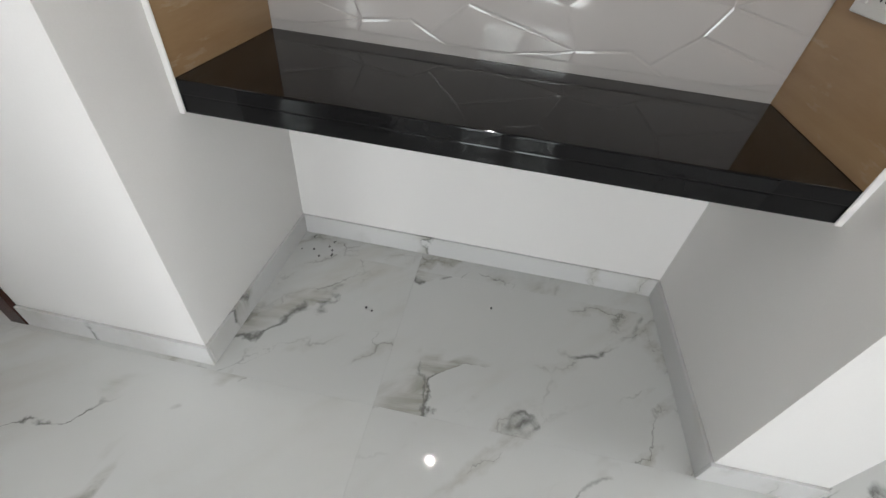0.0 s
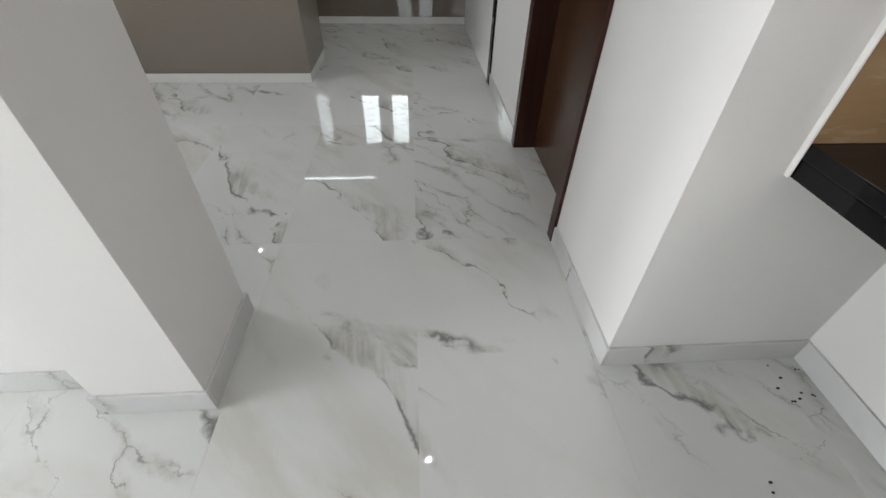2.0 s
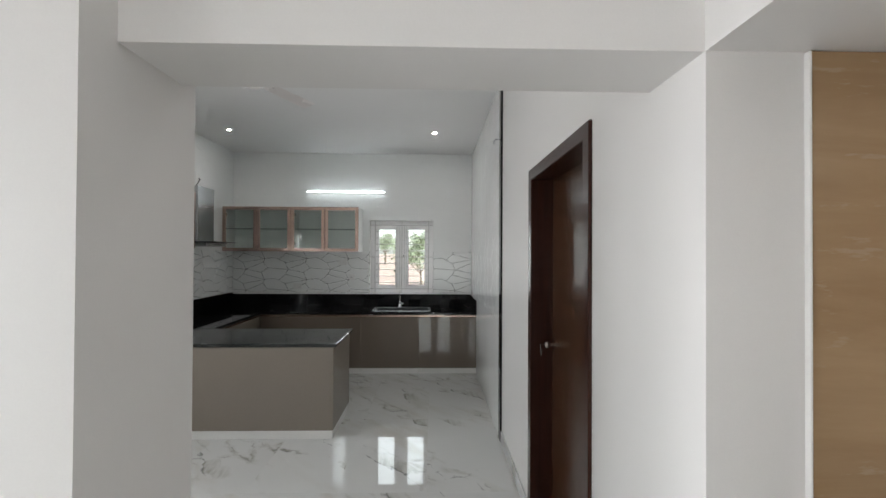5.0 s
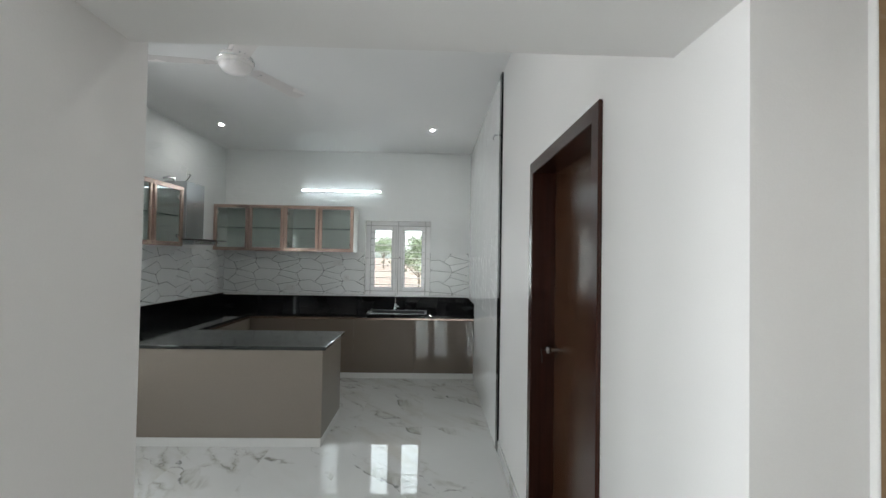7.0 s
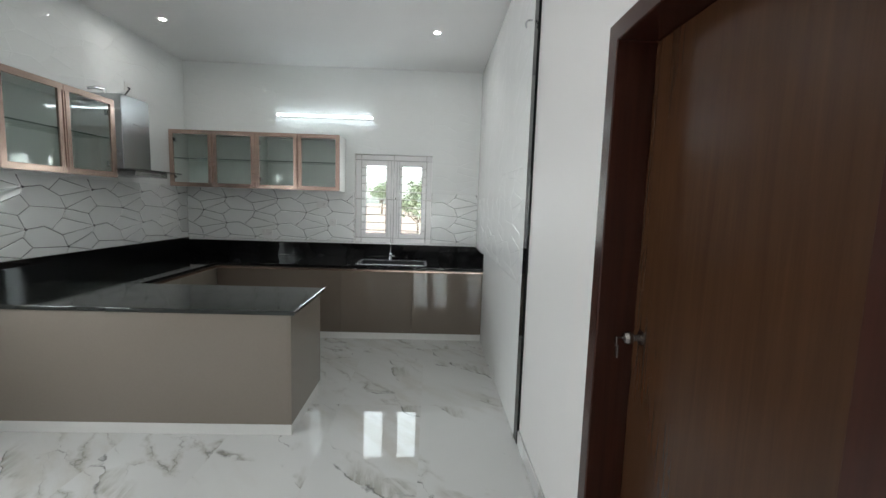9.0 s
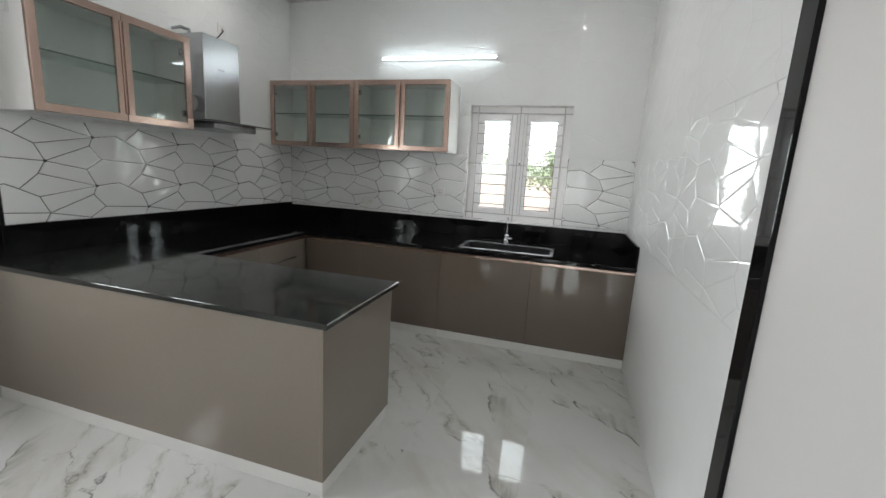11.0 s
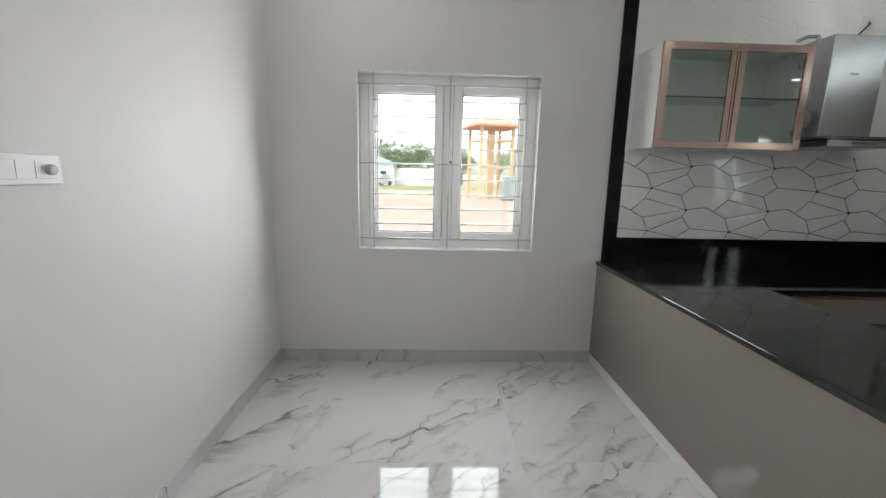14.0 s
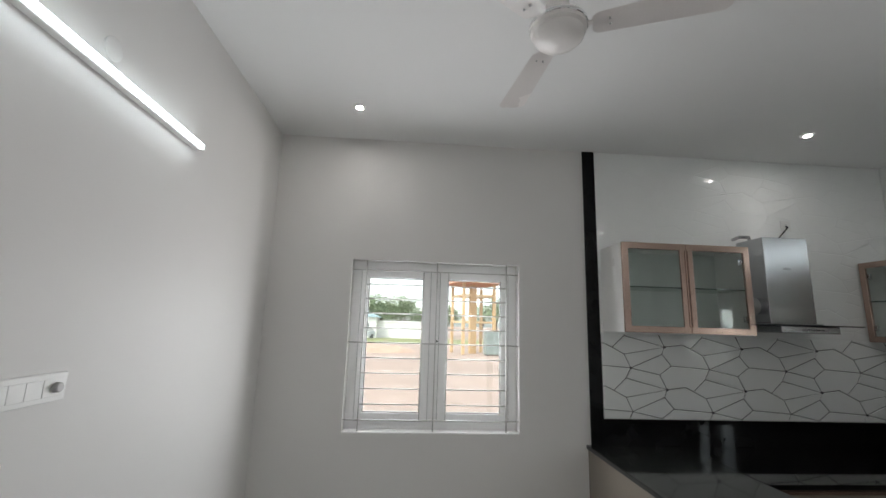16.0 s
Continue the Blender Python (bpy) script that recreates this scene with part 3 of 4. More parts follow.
def relief_band(m, areas, dot_x, dot_z, parent, dots=True, depth=1.0, material="tile"):
    """Relief tiles over the areas (x0, x1, z0, z1), laid from one dot's place."""
    dot = mesh_of(lathe(bmesh.new(), [(0.0105, 0.0), (0.0085, 0.0075)], 8, pose(0, -0.0025, 0, 90)), "tile_dot", "black_dot")
    for x0, x1, z0, z1 in areas:
        for i in range(int((x0 - dot_x) / TW) - 2, int((x1 - dot_x) / TW) + 2):
            for j in range(int((z0 - dot_z) / TH) - 2, int((z1 - dot_z) / TH) + 3):
                cx, cz = dot_x + i * TW, dot_z + j * TH
                a, b, c, d = max(x0 - cx, -0.2), min(x1 - cx, 0.9), max(z0 - cz, -0.65), min(z1 - cz, 0.2)
                if a >= b or c >= d:
                    continue
                me = relief_mesh(a, b, c, d, depth, material)
                if me is None:
                    continue
                ob = new("relief_tile", me)
                ob.parent, ob.matrix_world = parent, m @ Matrix.Translation((cx, -0.0125, cz))
                for dx, dz in ((0.0, 0.0), (0.56 * TW, -0.51 * TH)):
                    if dots and a + 0.01 < dx < b - 0.01 and c + 0.01 < dz < d - 0.01 and (dx == 0 or (i + j) % 2):
                        o = new("tile_dot", dot)
                        o.parent, o.matrix_world = parent, m @ Matrix.Translation((cx + dx, -0.0125, cz + dz))


def tiling(name, m, x0, x1, z0, z1, label, holes=(), material="tile"):
    """A thin sheet of glazed tile before a wall, with openings."""
    bm = bmesh.new()
    for a, b, za, zb in pierced(x0, x1, holes, z1):
        box(bm, a, b, -0.012, -0.001, max(za, z0), zb)
    ob = solid(name, bm, material, label, "wall tiles", kind="structure")
    ob.matrix_world = m
    return ob


west_m, north_m, east_m = pose(XW, -2.577, 0, 0, 0, 90), pose(XW, 0, 0), pose(0, 0, 0, 0, 0, -90)
t_w = tiling("tiling_west", west_m, 0, 2.565, 0.75, CEIL - 0.002, "glossy white wall tiles with a relief band")
t_n = tiling("tiling_north", north_m, 0.0, 3.605, 0.75, CEIL - 0.002, "glossy white wall tiles round the sink window", [(KW[0] - XW, KW[1] - XW, KW[2], KW[3])])
t_e = tiling("tiling_east", east_m, 0.012, 2.664, 0.0, CEIL - 0.002, "glossy white wall tiles reaching the floor")
Z0, Z1, ZT = 1.0, 1.62, CEIL - 0.02
# the silver-jointed band above the counters, then the same facets in plain white up to the ceiling
for m, joint, parent, dot_x, dot_z, band, plain in (
        (west_m, "silver", t_w, 0.502, 1.531, [(0.001, 2.553, Z0, Z1)], [(0.001, 2.553, Z1 + 0.003, ZT)]),
        (north_m, "silver", t_n, 0.485, 1.506, [(0.012, KW[0] - XW, Z0, Z1), (KW[1] - XW, 3.593, Z0, Z1)],
         [(0.012, KW[0] - XW, Z1 + 0.003, ZT), (KW[0] - XW, KW[1] - XW, KW[3], ZT), (KW[1] - XW, 3.593, Z1 + 0.003, ZT)]),
        (east_m, "pale_silver", t_e, 2.585, 1.535, [(0.0125, 1.72, Z0, Z1 - 0.04), (1.72, 2.663, Z0, Z1 + 0.13)],
         [(0.0125, 1.72, Z1 - 0.037, ZT), (1.72, 2.663, Z1 + 0.133, ZT)])):
    for name, areas, material, label in (("relief_ground", band, joint, "silver joints between the facets"), ("plain_ground", plain, "tile", "white joints between the facets")):
        bm = bmesh.new()
        for a, b, c, d in areas:
            box(bm, a, b, -0.0145, -0.0122, c, d)
        ground = part(name, bm, material, parent, label)
        ground.matrix_world = m
    relief_band(m, band, dot_x, dot_z, parent, dots=parent is not t_e, depth=0.22 if parent is t_e else 1.0)
    relief_band(m, plain, dot_x, dot_z, parent, dots=False, depth=0.10 if parent is t_e else 0.19)
solid("trim_black", B(-0.016, 0, -2.757, -2.665, 0, CEIL - 0.002, bevel=0.002), "granite", "black granite strip edging the tiled wall", "trim", "black edging strips", "structure")
solid("trim_black", B(XW, XW + 0.016, -2.675, -2.577, SLAB_T, CEIL - 0.002, bevel=0.002), "granite", "black granite strip above the peninsula", "trim", "black edging strips", "structure")

# ---------------------------------------------------------------- door


def door():
    y0, y1, top = DOOR
    d = thing("door_1", "closed dark-stained wooden door in its frame", "door", kind="structure")
    fw = 0.066
    u = [(y0, 0), (y0 + fw, 0), (y0 + fw, top - fw), (y1 - fw, top - fw), (y1 - fw, 0), (y1, 0), (y1, top), (y0, top)]
    part("door_frame", prism(bmesh.new(), u, None, -0.014, 0.20, "x", bevel=0.004), "frame_wood", d)
    a, b, c = y0 + fw, y1 - fw, top - fw
    u = [(a, 0), (a + 0.014, 0), (a + 0.014, c - 0.014), (b - 0.014, c - 0.014), (b - 0.014, 0), (b, 0), (b, c), (a, c)]
    part("door_stop", prism(bmesh.new(), u, None, 0.155, 0.175, "x"), "frame_wood", d)
    leaf = part("door_leaf", B(0.115, 0.153, y0 + fw + 0.002, y1 - fw - 0.002, 0.006, top - fw - 0.002, bevel=0.003), "wood", d)
    yk, zk = y1 - fw - 0.062, 1.078
    m = pose(0.1149, yk, zk, 0, -90, 0)
    bm = lathe(bmesh.new(), [(0.026, 0.0), (0.026, 0.004), (0.011, 0.008), (0.010, 0.028), (0.017, 0.033), (0.0225, 0.043), (0.0225, 0.052), (0.016, 0.062), (0.0, 0.065)], 24, m)
    part("door_knob", bm, "knob", leaf, "polished steel knob", smooth=True)
    bm = bmesh.new()
    lathe(bm, [(0.003, 0.0), (0.003, 0.02)], 8, m @ Matrix.Translation((0, 0, 0.06)))
    box(bm, 0.028, 0.032, yk - 0.004, yk + 0.012, zk - 0.030, zk + 0.004, bevel=0.001)
    box(bm, 0.030, 0.034, yk - 0.010, yk + 0.010, zk - 0.066, zk - 0.030, bevel=0.001)
    box(bm, 0.036, 0.039, yk - 0.002, yk + 0.016, zk - 0.060, zk - 0.026, bevel=0.001)
    part("key", bm, "knob", leaf, "keys hanging from the lock")
    for z in (0.25, 1.05, 1.82):
        part("hinge", rod(bmesh.new(), (0.108, y0 + fw + 0.004, z), (0.108, y0 + fw + 0.004, z + 0.10), 0.006), "steel", d, smooth=True)


door()

# ---------------------------------------------------------------- niche with the wash shelf
shelf = thing("wash_shelf", "polished black granite shelf set in the niche", "shelf")
part("slab", B(0.222, NICHE_X, NICHE_S, NICHE_N, 0.786, 0.822, bevel=0.004, segments=2), "granite", shelf)
part("front_edge", B(0.226, 0.29, NICHE_S, NICHE_N, 0.740, 0.7855, bevel=0.004, segments=2), "granite", shelf)
for y0, y1 in ((NICHE_N - 0.012, NICHE_N), (NICHE_S, NICHE_S + 0.012)):
    solid("stone_cladding", B(0.224, NICHE_X - 0.012, y0, y1, 0.8225, BEAM_Z - 0.002, bevel=0.001), "stone", "tan travertine cladding on the niche's side", "cladding", "niche cladding", "structure")
    solid("trim_edge", B(0.217, 0.2235, y0 - (0.001 if y1 < -6 else 0.003), y1 + (0.003 if y1 < -6 else 0.001), 0.74, BEAM_Z - 0.002, bevel=0.002), "paint", "white filler edge of the stone cladding", "trim", "niche edges", "structure")
niche_m = pose(NICHE_X, NICHE_N - 0.001, 0, 0, 0, -90)
t_niche = tiling("tiling_niche", niche_m, 0.0, NICHE_N - NICHE_S - 0.002, 0.8225, BEAM_Z - 0.002, "glossy relief tiles behind the shelf, coloured darker for the niche's shade", material="shaded_tile")
relief_band(niche_m, [(0.012, 1.49, 0.85, 1.45)], 0.3, 1.2, t_niche, dots=False, depth=0.22, material="shaded_tile")

# ---------------------------------------------------------------- kitchen counters


def base_run(name, label, body, fronts, plinth, profile, finish="taupe"):
    """A base cabinet: carcass, doors, plinth and the rose-gold grip profile under the worktop."""
    unit = thing(name, label, "cabinet", "base cabinets", at=None)
    part("body", B(*body), finish, unit)
    for f in fronts:
        part("cabinet_door", B(*f, bevel=0.0012), finish, unit)
    part("plinth", B(*plinth, bevel=0.0015), "plinth", unit, "white tiled plinth")
    if profile:
        part("grip_profile", B(*profile, bevel=0.002), "rose", unit, "rose-gold grip strip")
    return unit


PF, PX = -2.698, -1.443
pen = base_run("peninsula_cabinet", "taupe gloss peninsula cabinet with a white plinth", (XW + 0.001, PX - 0.019, PF + 0.019, -2.03, 0.078, SLAB_B - 0.001),
               [(XW + 0.002, PX - 0.018, PF, PF + 0.018, 0.076, SLAB_B - 0.002), (PX - 0.018, PX, PF, -2.02, 0.076, SLAB_B - 0.002)],
               (XW + 0.012, PX - 0.004, PF + 0.004, -2.04, 0.001, 0.0755), None)
FRONT_W, FRONT_N = -2.868, -0.782
west_unit = base_run("base_cabinet", "taupe gloss base cabinet under the hob side", (XW + 0.001, FRONT_W - 0.019, -2.018, -0.002, 0.078, SLAB_B - 0.001),
                     [(FRONT_W - 0.018, FRONT_W, y, y + 0.606, 0.076, 0.752) for y in (-2.015, -1.405)], (XW + 0.001, FRONT_W - 0.05, -2.016, -0.05, 0.001, 0.0755),
                     (FRONT_W - 0.018, FRONT_W + 0.004, -2.0, FRONT_N - 0.004, 0.754, 0.776))
part("drawer_handle", B(FRONT_W + 0.001, FRONT_W + 0.016, -1.35, -0.95, 0.60, 0.612, bevel=0.002), "steel", west_unit, "slim dark drawer handle")
xs = [FRONT_W + 0.002, -2.30, -1.55, -0.78, -0.014]
for a, b in zip(xs, xs[1:]):
    base_run("base_cabinet", "dark brown gloss base cabinet below the sink counter", (a + 0.001, b - 0.001, FRONT_N + 0.019, -0.002, 0.078, SLAB_B - 0.14 if -1.6 < a < -0.7 else SLAB_B - 0.001),
             [(a + 0.0006, b - 0.0006, FRONT_N, FRONT_N + 0.018, 0.076, 0.752)], (a + 0.001, b - 0.001, FRONT_N + 0.012, FRONT_N + 0.03, 0.001, 0.0755),
             (a, b, FRONT_N - 0.004, FRONT_N + 0.018, 0.754, 0.776), "brown")


def rounded(x0, x1, y0, y1, r, n=5):
    out = []
    for cx, cy, a in ((x0 + r, y0 + r, 180), (x1 - r, y0 + r, 270), (x1 - r, y1 - r, 0), (x0 + r, y1 - r, 90)):
        out += [(cx + r * math.cos(radians(a + 90 * k / n)), cy + r * math.sin(radians(a + 90 * k / n))) for k in range(n + 1)]
    return out


SINK = (-1.40, -0.64, -0.70, -0.33)
top = thing("worktop", "polished black granite U-shaped worktop with upstands", "worktop")
part("slab", B(XW + 0.001, -1.420, -2.711, -1.985, SLAB_B, SLAB_T, bevel=0.004, segments=2), "granite_dusty", top, "greyer dusty peninsula slab")
part("slab", B(XW + 0.013, -2.840, -1.9845, -0.8225, SLAB_B, SLAB_T, bevel=0.003), "granite", top)
part("slab", prism(bmesh.new(), rect(XW + 0.013, -0.013, -0.822, -0.013), rect(*SINK), SLAB_B, SLAB_T, "z", bevel=0.002), "granite", top)
# thin chrome piece added to make the highlight on the slab's bevelled end
part("edge_highlight", B(-1.4198, -1.4165, -2.709, -1.987, SLAB_T - 0.007, SLAB_T + 0.001, bevel=0.001), "chrome", top, "added bright strip for the highlight along the slab's end")
part("upstand", B(XW + 0.0135, XW + 0.030, -2.60, -0.031, SLAB_T + 0.0005, 1.0, bevel=0.002), "granite", top)
part("upstand", B(XW + 0.0135, -0.013, -0.030, -0.0135, SLAB_T + 0.0005, 0.978, bevel=0.002), "granite", top)
part("upstand", B(-0.030, -0.0135, -0.80, -0.0305, SLAB_T + 0.0005, 0.978, bevel=0.002), "granite", top)

sink = thing("kitchen_sink", "dark basin with a steel rim in the worktop", "sink")
x0, x1, y0, y1 = SINK
bm = prism(bmesh.new(), rounded(x0 + 0.001, x1 - 0.001, y0 + 0.001, y1 - 0.001, 0.004), rounded(x0 + 0.014, x1 - 0.014, y0 + 0.014, y1 - 0.014, 0.05), 0.66, SLAB_T - 0.002, "z")
box(bm, x0 + 0.001, x1 - 0.001, y0 + 0.001, y1 - 0.001, 0.65, 0.66)
part("basin", bm, "sink", sink)
part("rim", prism(bmesh.new(), rounded(x0 - 0.014, x1 + 0.014, y0 - 0.014, y1 + 0.014, 0.028), rounded(x0 + 0.014, x1 - 0.014, y0 + 0.014, y1 - 0.014, 0.05), SLAB_T + 0.0003, SLAB_T + 0.005, "z", bevel=0.001), "steel", sink, "bright steel rim")
part("drain", lathe(bmesh.new(), [(0.045, 0.6602), (0.045, 0.664), (0.03, 0.6645), (0.0, 0.662)], 20, pose((x0 + x1) / 2, (y0 + y1) / 2, 0)), "steel", sink, smooth=True)

tap = thing("kitchen_tap", "small chrome pillar tap behind the sink", "tap")
tm = pose(-1.075, -0.20, SLAB_T)
part("base", lathe(bmesh.new(), [(0.028, 0.0), (0.028, 0.008), (0.019, 0.014), (0.017, 0.045), (0.021, 0.050), (0.021, 0.064), (0.012, 0.072), (0.0, 0.073)], 20, tm), "chrome", tap, smooth=True)
part("side_handle", pipe(bmesh.new(), [tm @ Vector(p) for p in ((0.012, 0, 0.035), (0.045, 0, 0.035), (0.052, 0, 0.052))], 0.008), "chrome", tap, smooth=True)
part("spout", pipe(bmesh.new(), [tm @ Vector(p) for p in ((0, -0.014, 0.04), (0, -0.05, 0.045), (0, -0.085, 0.040), (0, -0.092, 0.024))], 0.009), "chrome", tap, smooth=True)
part("riser", rod(bmesh.new(), tm @ Vector((0, 0, 0.07)), tm @ Vector((0, 0, 0.235)), 0.0065, 0.005), "chrome", tap, smooth=True)
part("lever", lathe(bmesh.new(), [(0.0055, 0.150), (0.0105, 0.156), (0.0125, 0.178), (0.0105, 0.206), (0.0055, 0.212)], 16, tm), "chrome", tap, smooth=True)

# ---------------------------------------------------------------- wall cabinets


def wall_cabinet(m, w, h, depth, doors, label, group):
    """Glass-fronted cabinet. x across, y from the front towards the wall, z up; origin at the lower left front corner."""
    c = thing("wall_cabinet", label, "cabinet", group, at=m)
    t = 0.017
    part("side_panel", B(0, t, 0.021, depth, 0, h, bevel=0.001), "white_lam", c, "white side panel")
    part("side_panel", B(w - t, w, 0.021, depth, 0, h, bevel=0.001), "white_lam", c, "white side panel")
    part("top_panel", B(t, w - t, 0.021, depth, h - t, h), "white_lam", c)
    part("bottom_panel", B(t, w - t, 0.021, depth, 0, t), "white_lam", c)
    part("back_panel", B(t, w - t, depth - 0.008, depth, t, h - t), "inner", c)
    part("shelf", B(t, w - t, 0.05, depth - 0.009, h * 0.50, h * 0.50 + 0.008), "shelf_glass", c, "clear glass shelf").visible_shadow = False
    part("shelf_edge", B(t, w - t, 0.044, 0.0498, h * 0.50, h * 0.50 + 0.008), "shelf_edge", c, "green glass shelf edge")
    for k in range(1, doors // 2):
        part("divider", B(k * 2 * w / doors - 0.008, k * 2 * w / doors + 0.008, 0.022, depth - 0.009, t, h * 0.499), "white_lam", c)
        part("divider", B(k * 2 * w / doors - 0.008, k * 2 * w / doors + 0.008, 0.022, depth - 0.009, h * 0.50 + 0.009, h - t), "white_lam", c)
    for k in range(doors):
        a, b, fr = k * w / doors + 0.0015, (k + 1) * w / doors - 0.0015, 0.046
        bm = prism(bmesh.new(), rect(a, b, 0, h), rect(a + fr, b - fr, fr, h - fr), 0, 0.020, bevel=0.002)
        d = part("cabinet_door", bm, "rose", c, "rose-gold aluminium door frame")
        pane = part("pane", B(a + fr - 0.004, b - fr + 0.004, 0.008, 0.012, fr - 0.004, h - fr + 0.004), "smoke", d)
        pane.visible_shadow = False
        hx = a + fr - 0.004 if k % 2 == 0 else b - fr - 0.012
        for z in (0.11, h - 0.11):
            part("hinge", B(hx, hx + 0.016, 0.0205, 0.045, z - 0.022, z + 0.022, bevel=0.003), "steel", d)
        gx = b - 0.012 if k % 2 == 0 else a + 0.004
        part("handle", B(gx, gx + 0.008, -0.007, -0.0003, fr, h - fr, bevel=0.002), "rose", d)
    return c


wall_cabinet(pose(-3.573, -0.376, 1.614), 1.915, 0.632, 0.362, 4, "rose-gold wall cabinet with four glass doors", "wall cabinets")
wall_cabinet(pose(-3.252, -2.553, 1.638, 0, 0, 90), 0.960, 0.636, 0.340, 2, "rose-gold wall cabinet with two glass doors beside the hood", "wall cabinets")

# ---------------------------------------------------------------- hood
hood = thing("cooker_hood", "brushed steel chimney hood with a glass canopy", "cooker hood")
part("chimney", B(XW + 0.013, -3.335, -1.405, -1.045, 1.735, 2.375, bevel=0.003), "steel", hood)
part("motor_box", B(XW + 0.013, -3.20, -1.455, -1.015, 1.665, 1.7125, bevel=0.004), "steel", hood)
bm = B(XW + 0.02, -3.10, -1.590, -0.880, 1.713, 1.721)
edges = [e for e in bm.edges if abs(e.verts[0].co.z - e.verts[1].co.z) > 0.004 and e.verts[0].co.x > -3.2]
bmesh.ops.bevel(bm, geom=edges, offset=0.09, segments=6, affect="EDGES", profile=0.5)
part("canopy", bm, "dark_glass", hood, "dark tempered glass canopy")
part("collar", B(XW + 0.014, -3.30, -1.44, -1.03, 1.7215, 1.7345, bevel=0.003), "steel", hood)
for k in range(5):
    part("button", B(-3.1995, -3.196, -1.30 + k * 0.035, -1.282 + k * 0.035, 1.684, 1.693), "black", hood)
part("badge", B(-3.3349, -3.3335, -1.265, -1.205, 2.132, 2.142), "grey_plastic", hood)
bm = bmesh.new()
lathe(bm, [(0.062, 0.0), (0.062, 0.07)], 24, pose(-3.47, -1.4051, 1.86, 90))
part("vent_outlet", bm, "grey_plastic", hood, smooth=True)
part("duct", pipe(bmesh.new(), [(-3.50, -1.36, 2.37), (-3.50, -1.37, 2.41), (-3.53, -1.42, 2.415), (-3.585, -1.44, 2.40)], 0.012, 12), "steel", hood, smooth=True)
part("cable", pipe(bmesh.new(), [(-3.572, -0.965, 2.535), (-3.555, -0.97, 2.52), (-3.55, -1.02, 2.47), (-3.56, -1.08, 2.40), (-3.565, -1.10, 2.37)], 0.0055), "black", hood, "black power cable", smooth=True)


def socket(m, w, h, label, keys=1):
    s = thing("wall_socket", label, "socket", "kitchen sockets", at=m)
    part("plate", B(-w / 2, w / 2, -0.010, 0, -h / 2, h / 2, bevel=0.003, segments=2), "plastic", s)
    for k in range(keys):
        cx = -w / 2 + w * (k + 0.5) / keys
        part("rocker", B(cx - 0.014, cx + 0.014, -0.014, -0.0102, -0.022, 0.022, bevel=0.002), "plastic", s)
    bm = bmesh.new()
    for dx, dz in ((0, 0.012), (-0.009, -0.008), (0.009, -0.008)):
        lathe(bm, [(0.0032, 0.0), (0.0032, 0.001)], 8, pose(w / 4 + dx if keys > 1 else dx, -0.0142, dz, 90))
    part("pin_holes", bm, "black", s)
    return s


on_north, on_west = pose(0, -0.0225, 0), pose(XW + 0.0225, 0, 0, 0, 0, 90)
socket(on_north @ pose(-1.948, 0, 1.455), 0.13, 0.085, "white double socket on the relief tiles", 2)
socket(on_north @ pose(-1.81, 0, 1.235), 0.085, 0.085, "white socket with a dark plug point", 1)
socket(on_north @ pose(-2.62, 0, 1.092), 0.13, 0.085, "white double socket low on the tiles", 2)
socket(pose(XW + 0.0125, -0.955, 2.54, 0, 0, 90), 0.085, 0.085, "white socket above the hood with a cable", 1)

socket(pose(0.535, NICHE_S + 0.0122, 1.115, 0, 0, 180), 0.13, 0.085, "white double socket on the niche's stone side", 2)

# ---------------------------------------------------------------- lamps, fan, switch plate


def tube_light(m, length, label):
    """Batten LED tube. x along, y towards the wall (0 is the wall face), z up."""
    t = thing("tube_light", label, "tube light", "tube lights", at=m)
    part("batten", B(0, length, -0.034, 0, -0.015, 0.015, bevel=0.003), "plastic", t)
    part("diffuser", B(0.012, length - 0.012, -0.052, -0.0342, -0.0125, 0.0125, bevel=0.008, segments=3), "tube", t, "glowing cool-white diffuser", smooth=True)
    for a in (0, length - 0.0115):
        part("end_cap", B(a, a + 0.0115, -0.053, -0.0342, -0.015, 0.015, bevel=0.003), "plastic", t)
    return t


tube_light(pose(-2.49, -0.0122, 2.511), 1.17, "lit white LED tube above the kitchen cabinets")
tube_light(pose(-1.247, YN, 2.458, 0, 0, 180), 1.17, "lit white LED tube on the nook wall")

for i, (x, y, z) in enumerate(((-3.09, -1.18, CEIL), (-0.585, -1.15, CEIL), (-3.10, -4.44, CEIL), (-0.575, -4.45, CEIL), (0.64, -6.11, BEAM_Z))):
    d = thing("downlight", "small round lit downlight in the ceiling" if i < 4 else "small round lit downlight over the wash shelf", "downlight", "ceiling downlights", at=pose(x, y, z))
    part("ring", lathe(bmesh.new(), [(0.042, -0.0005), (0.044, -0.004), (0.040, -0.007), (0.022, -0.008), (0.022, -0.004)], 28), "plastic", d, smooth=True)
    part("lens", lathe(bmesh.new(), [(0.0215, -0.0010), (0.0215, -0.0055), (0.014, -0.0065), (0.0, -0.0066)], 28), "spot", d, "glowing lens", smooth=True)

FAN = (-1.811, -3.516, 2.755)
fan = thing("ceiling_fan", "white three-blade ceiling fan at rest", "ceiling fan", at=pose(*FAN))
part("canopy_cup", lathe(bmesh.new(), [(0.0, CEIL - FAN[2] - 0.002), (0.062, CEIL - FAN[2] - 0.003), (0.058, CEIL - FAN[2] - 0.03), (0.022, CEIL - FAN[2] - 0.075), (0.0, CEIL - FAN[2] - 0.076)], 28), "fan", fan, smooth=True)
part("down_rod", rod(bmesh.new(), (0, 0, 0.055), (0, 0, CEIL - FAN[2] - 0.05), 0.011, n=16), "fan", fan, smooth=True)
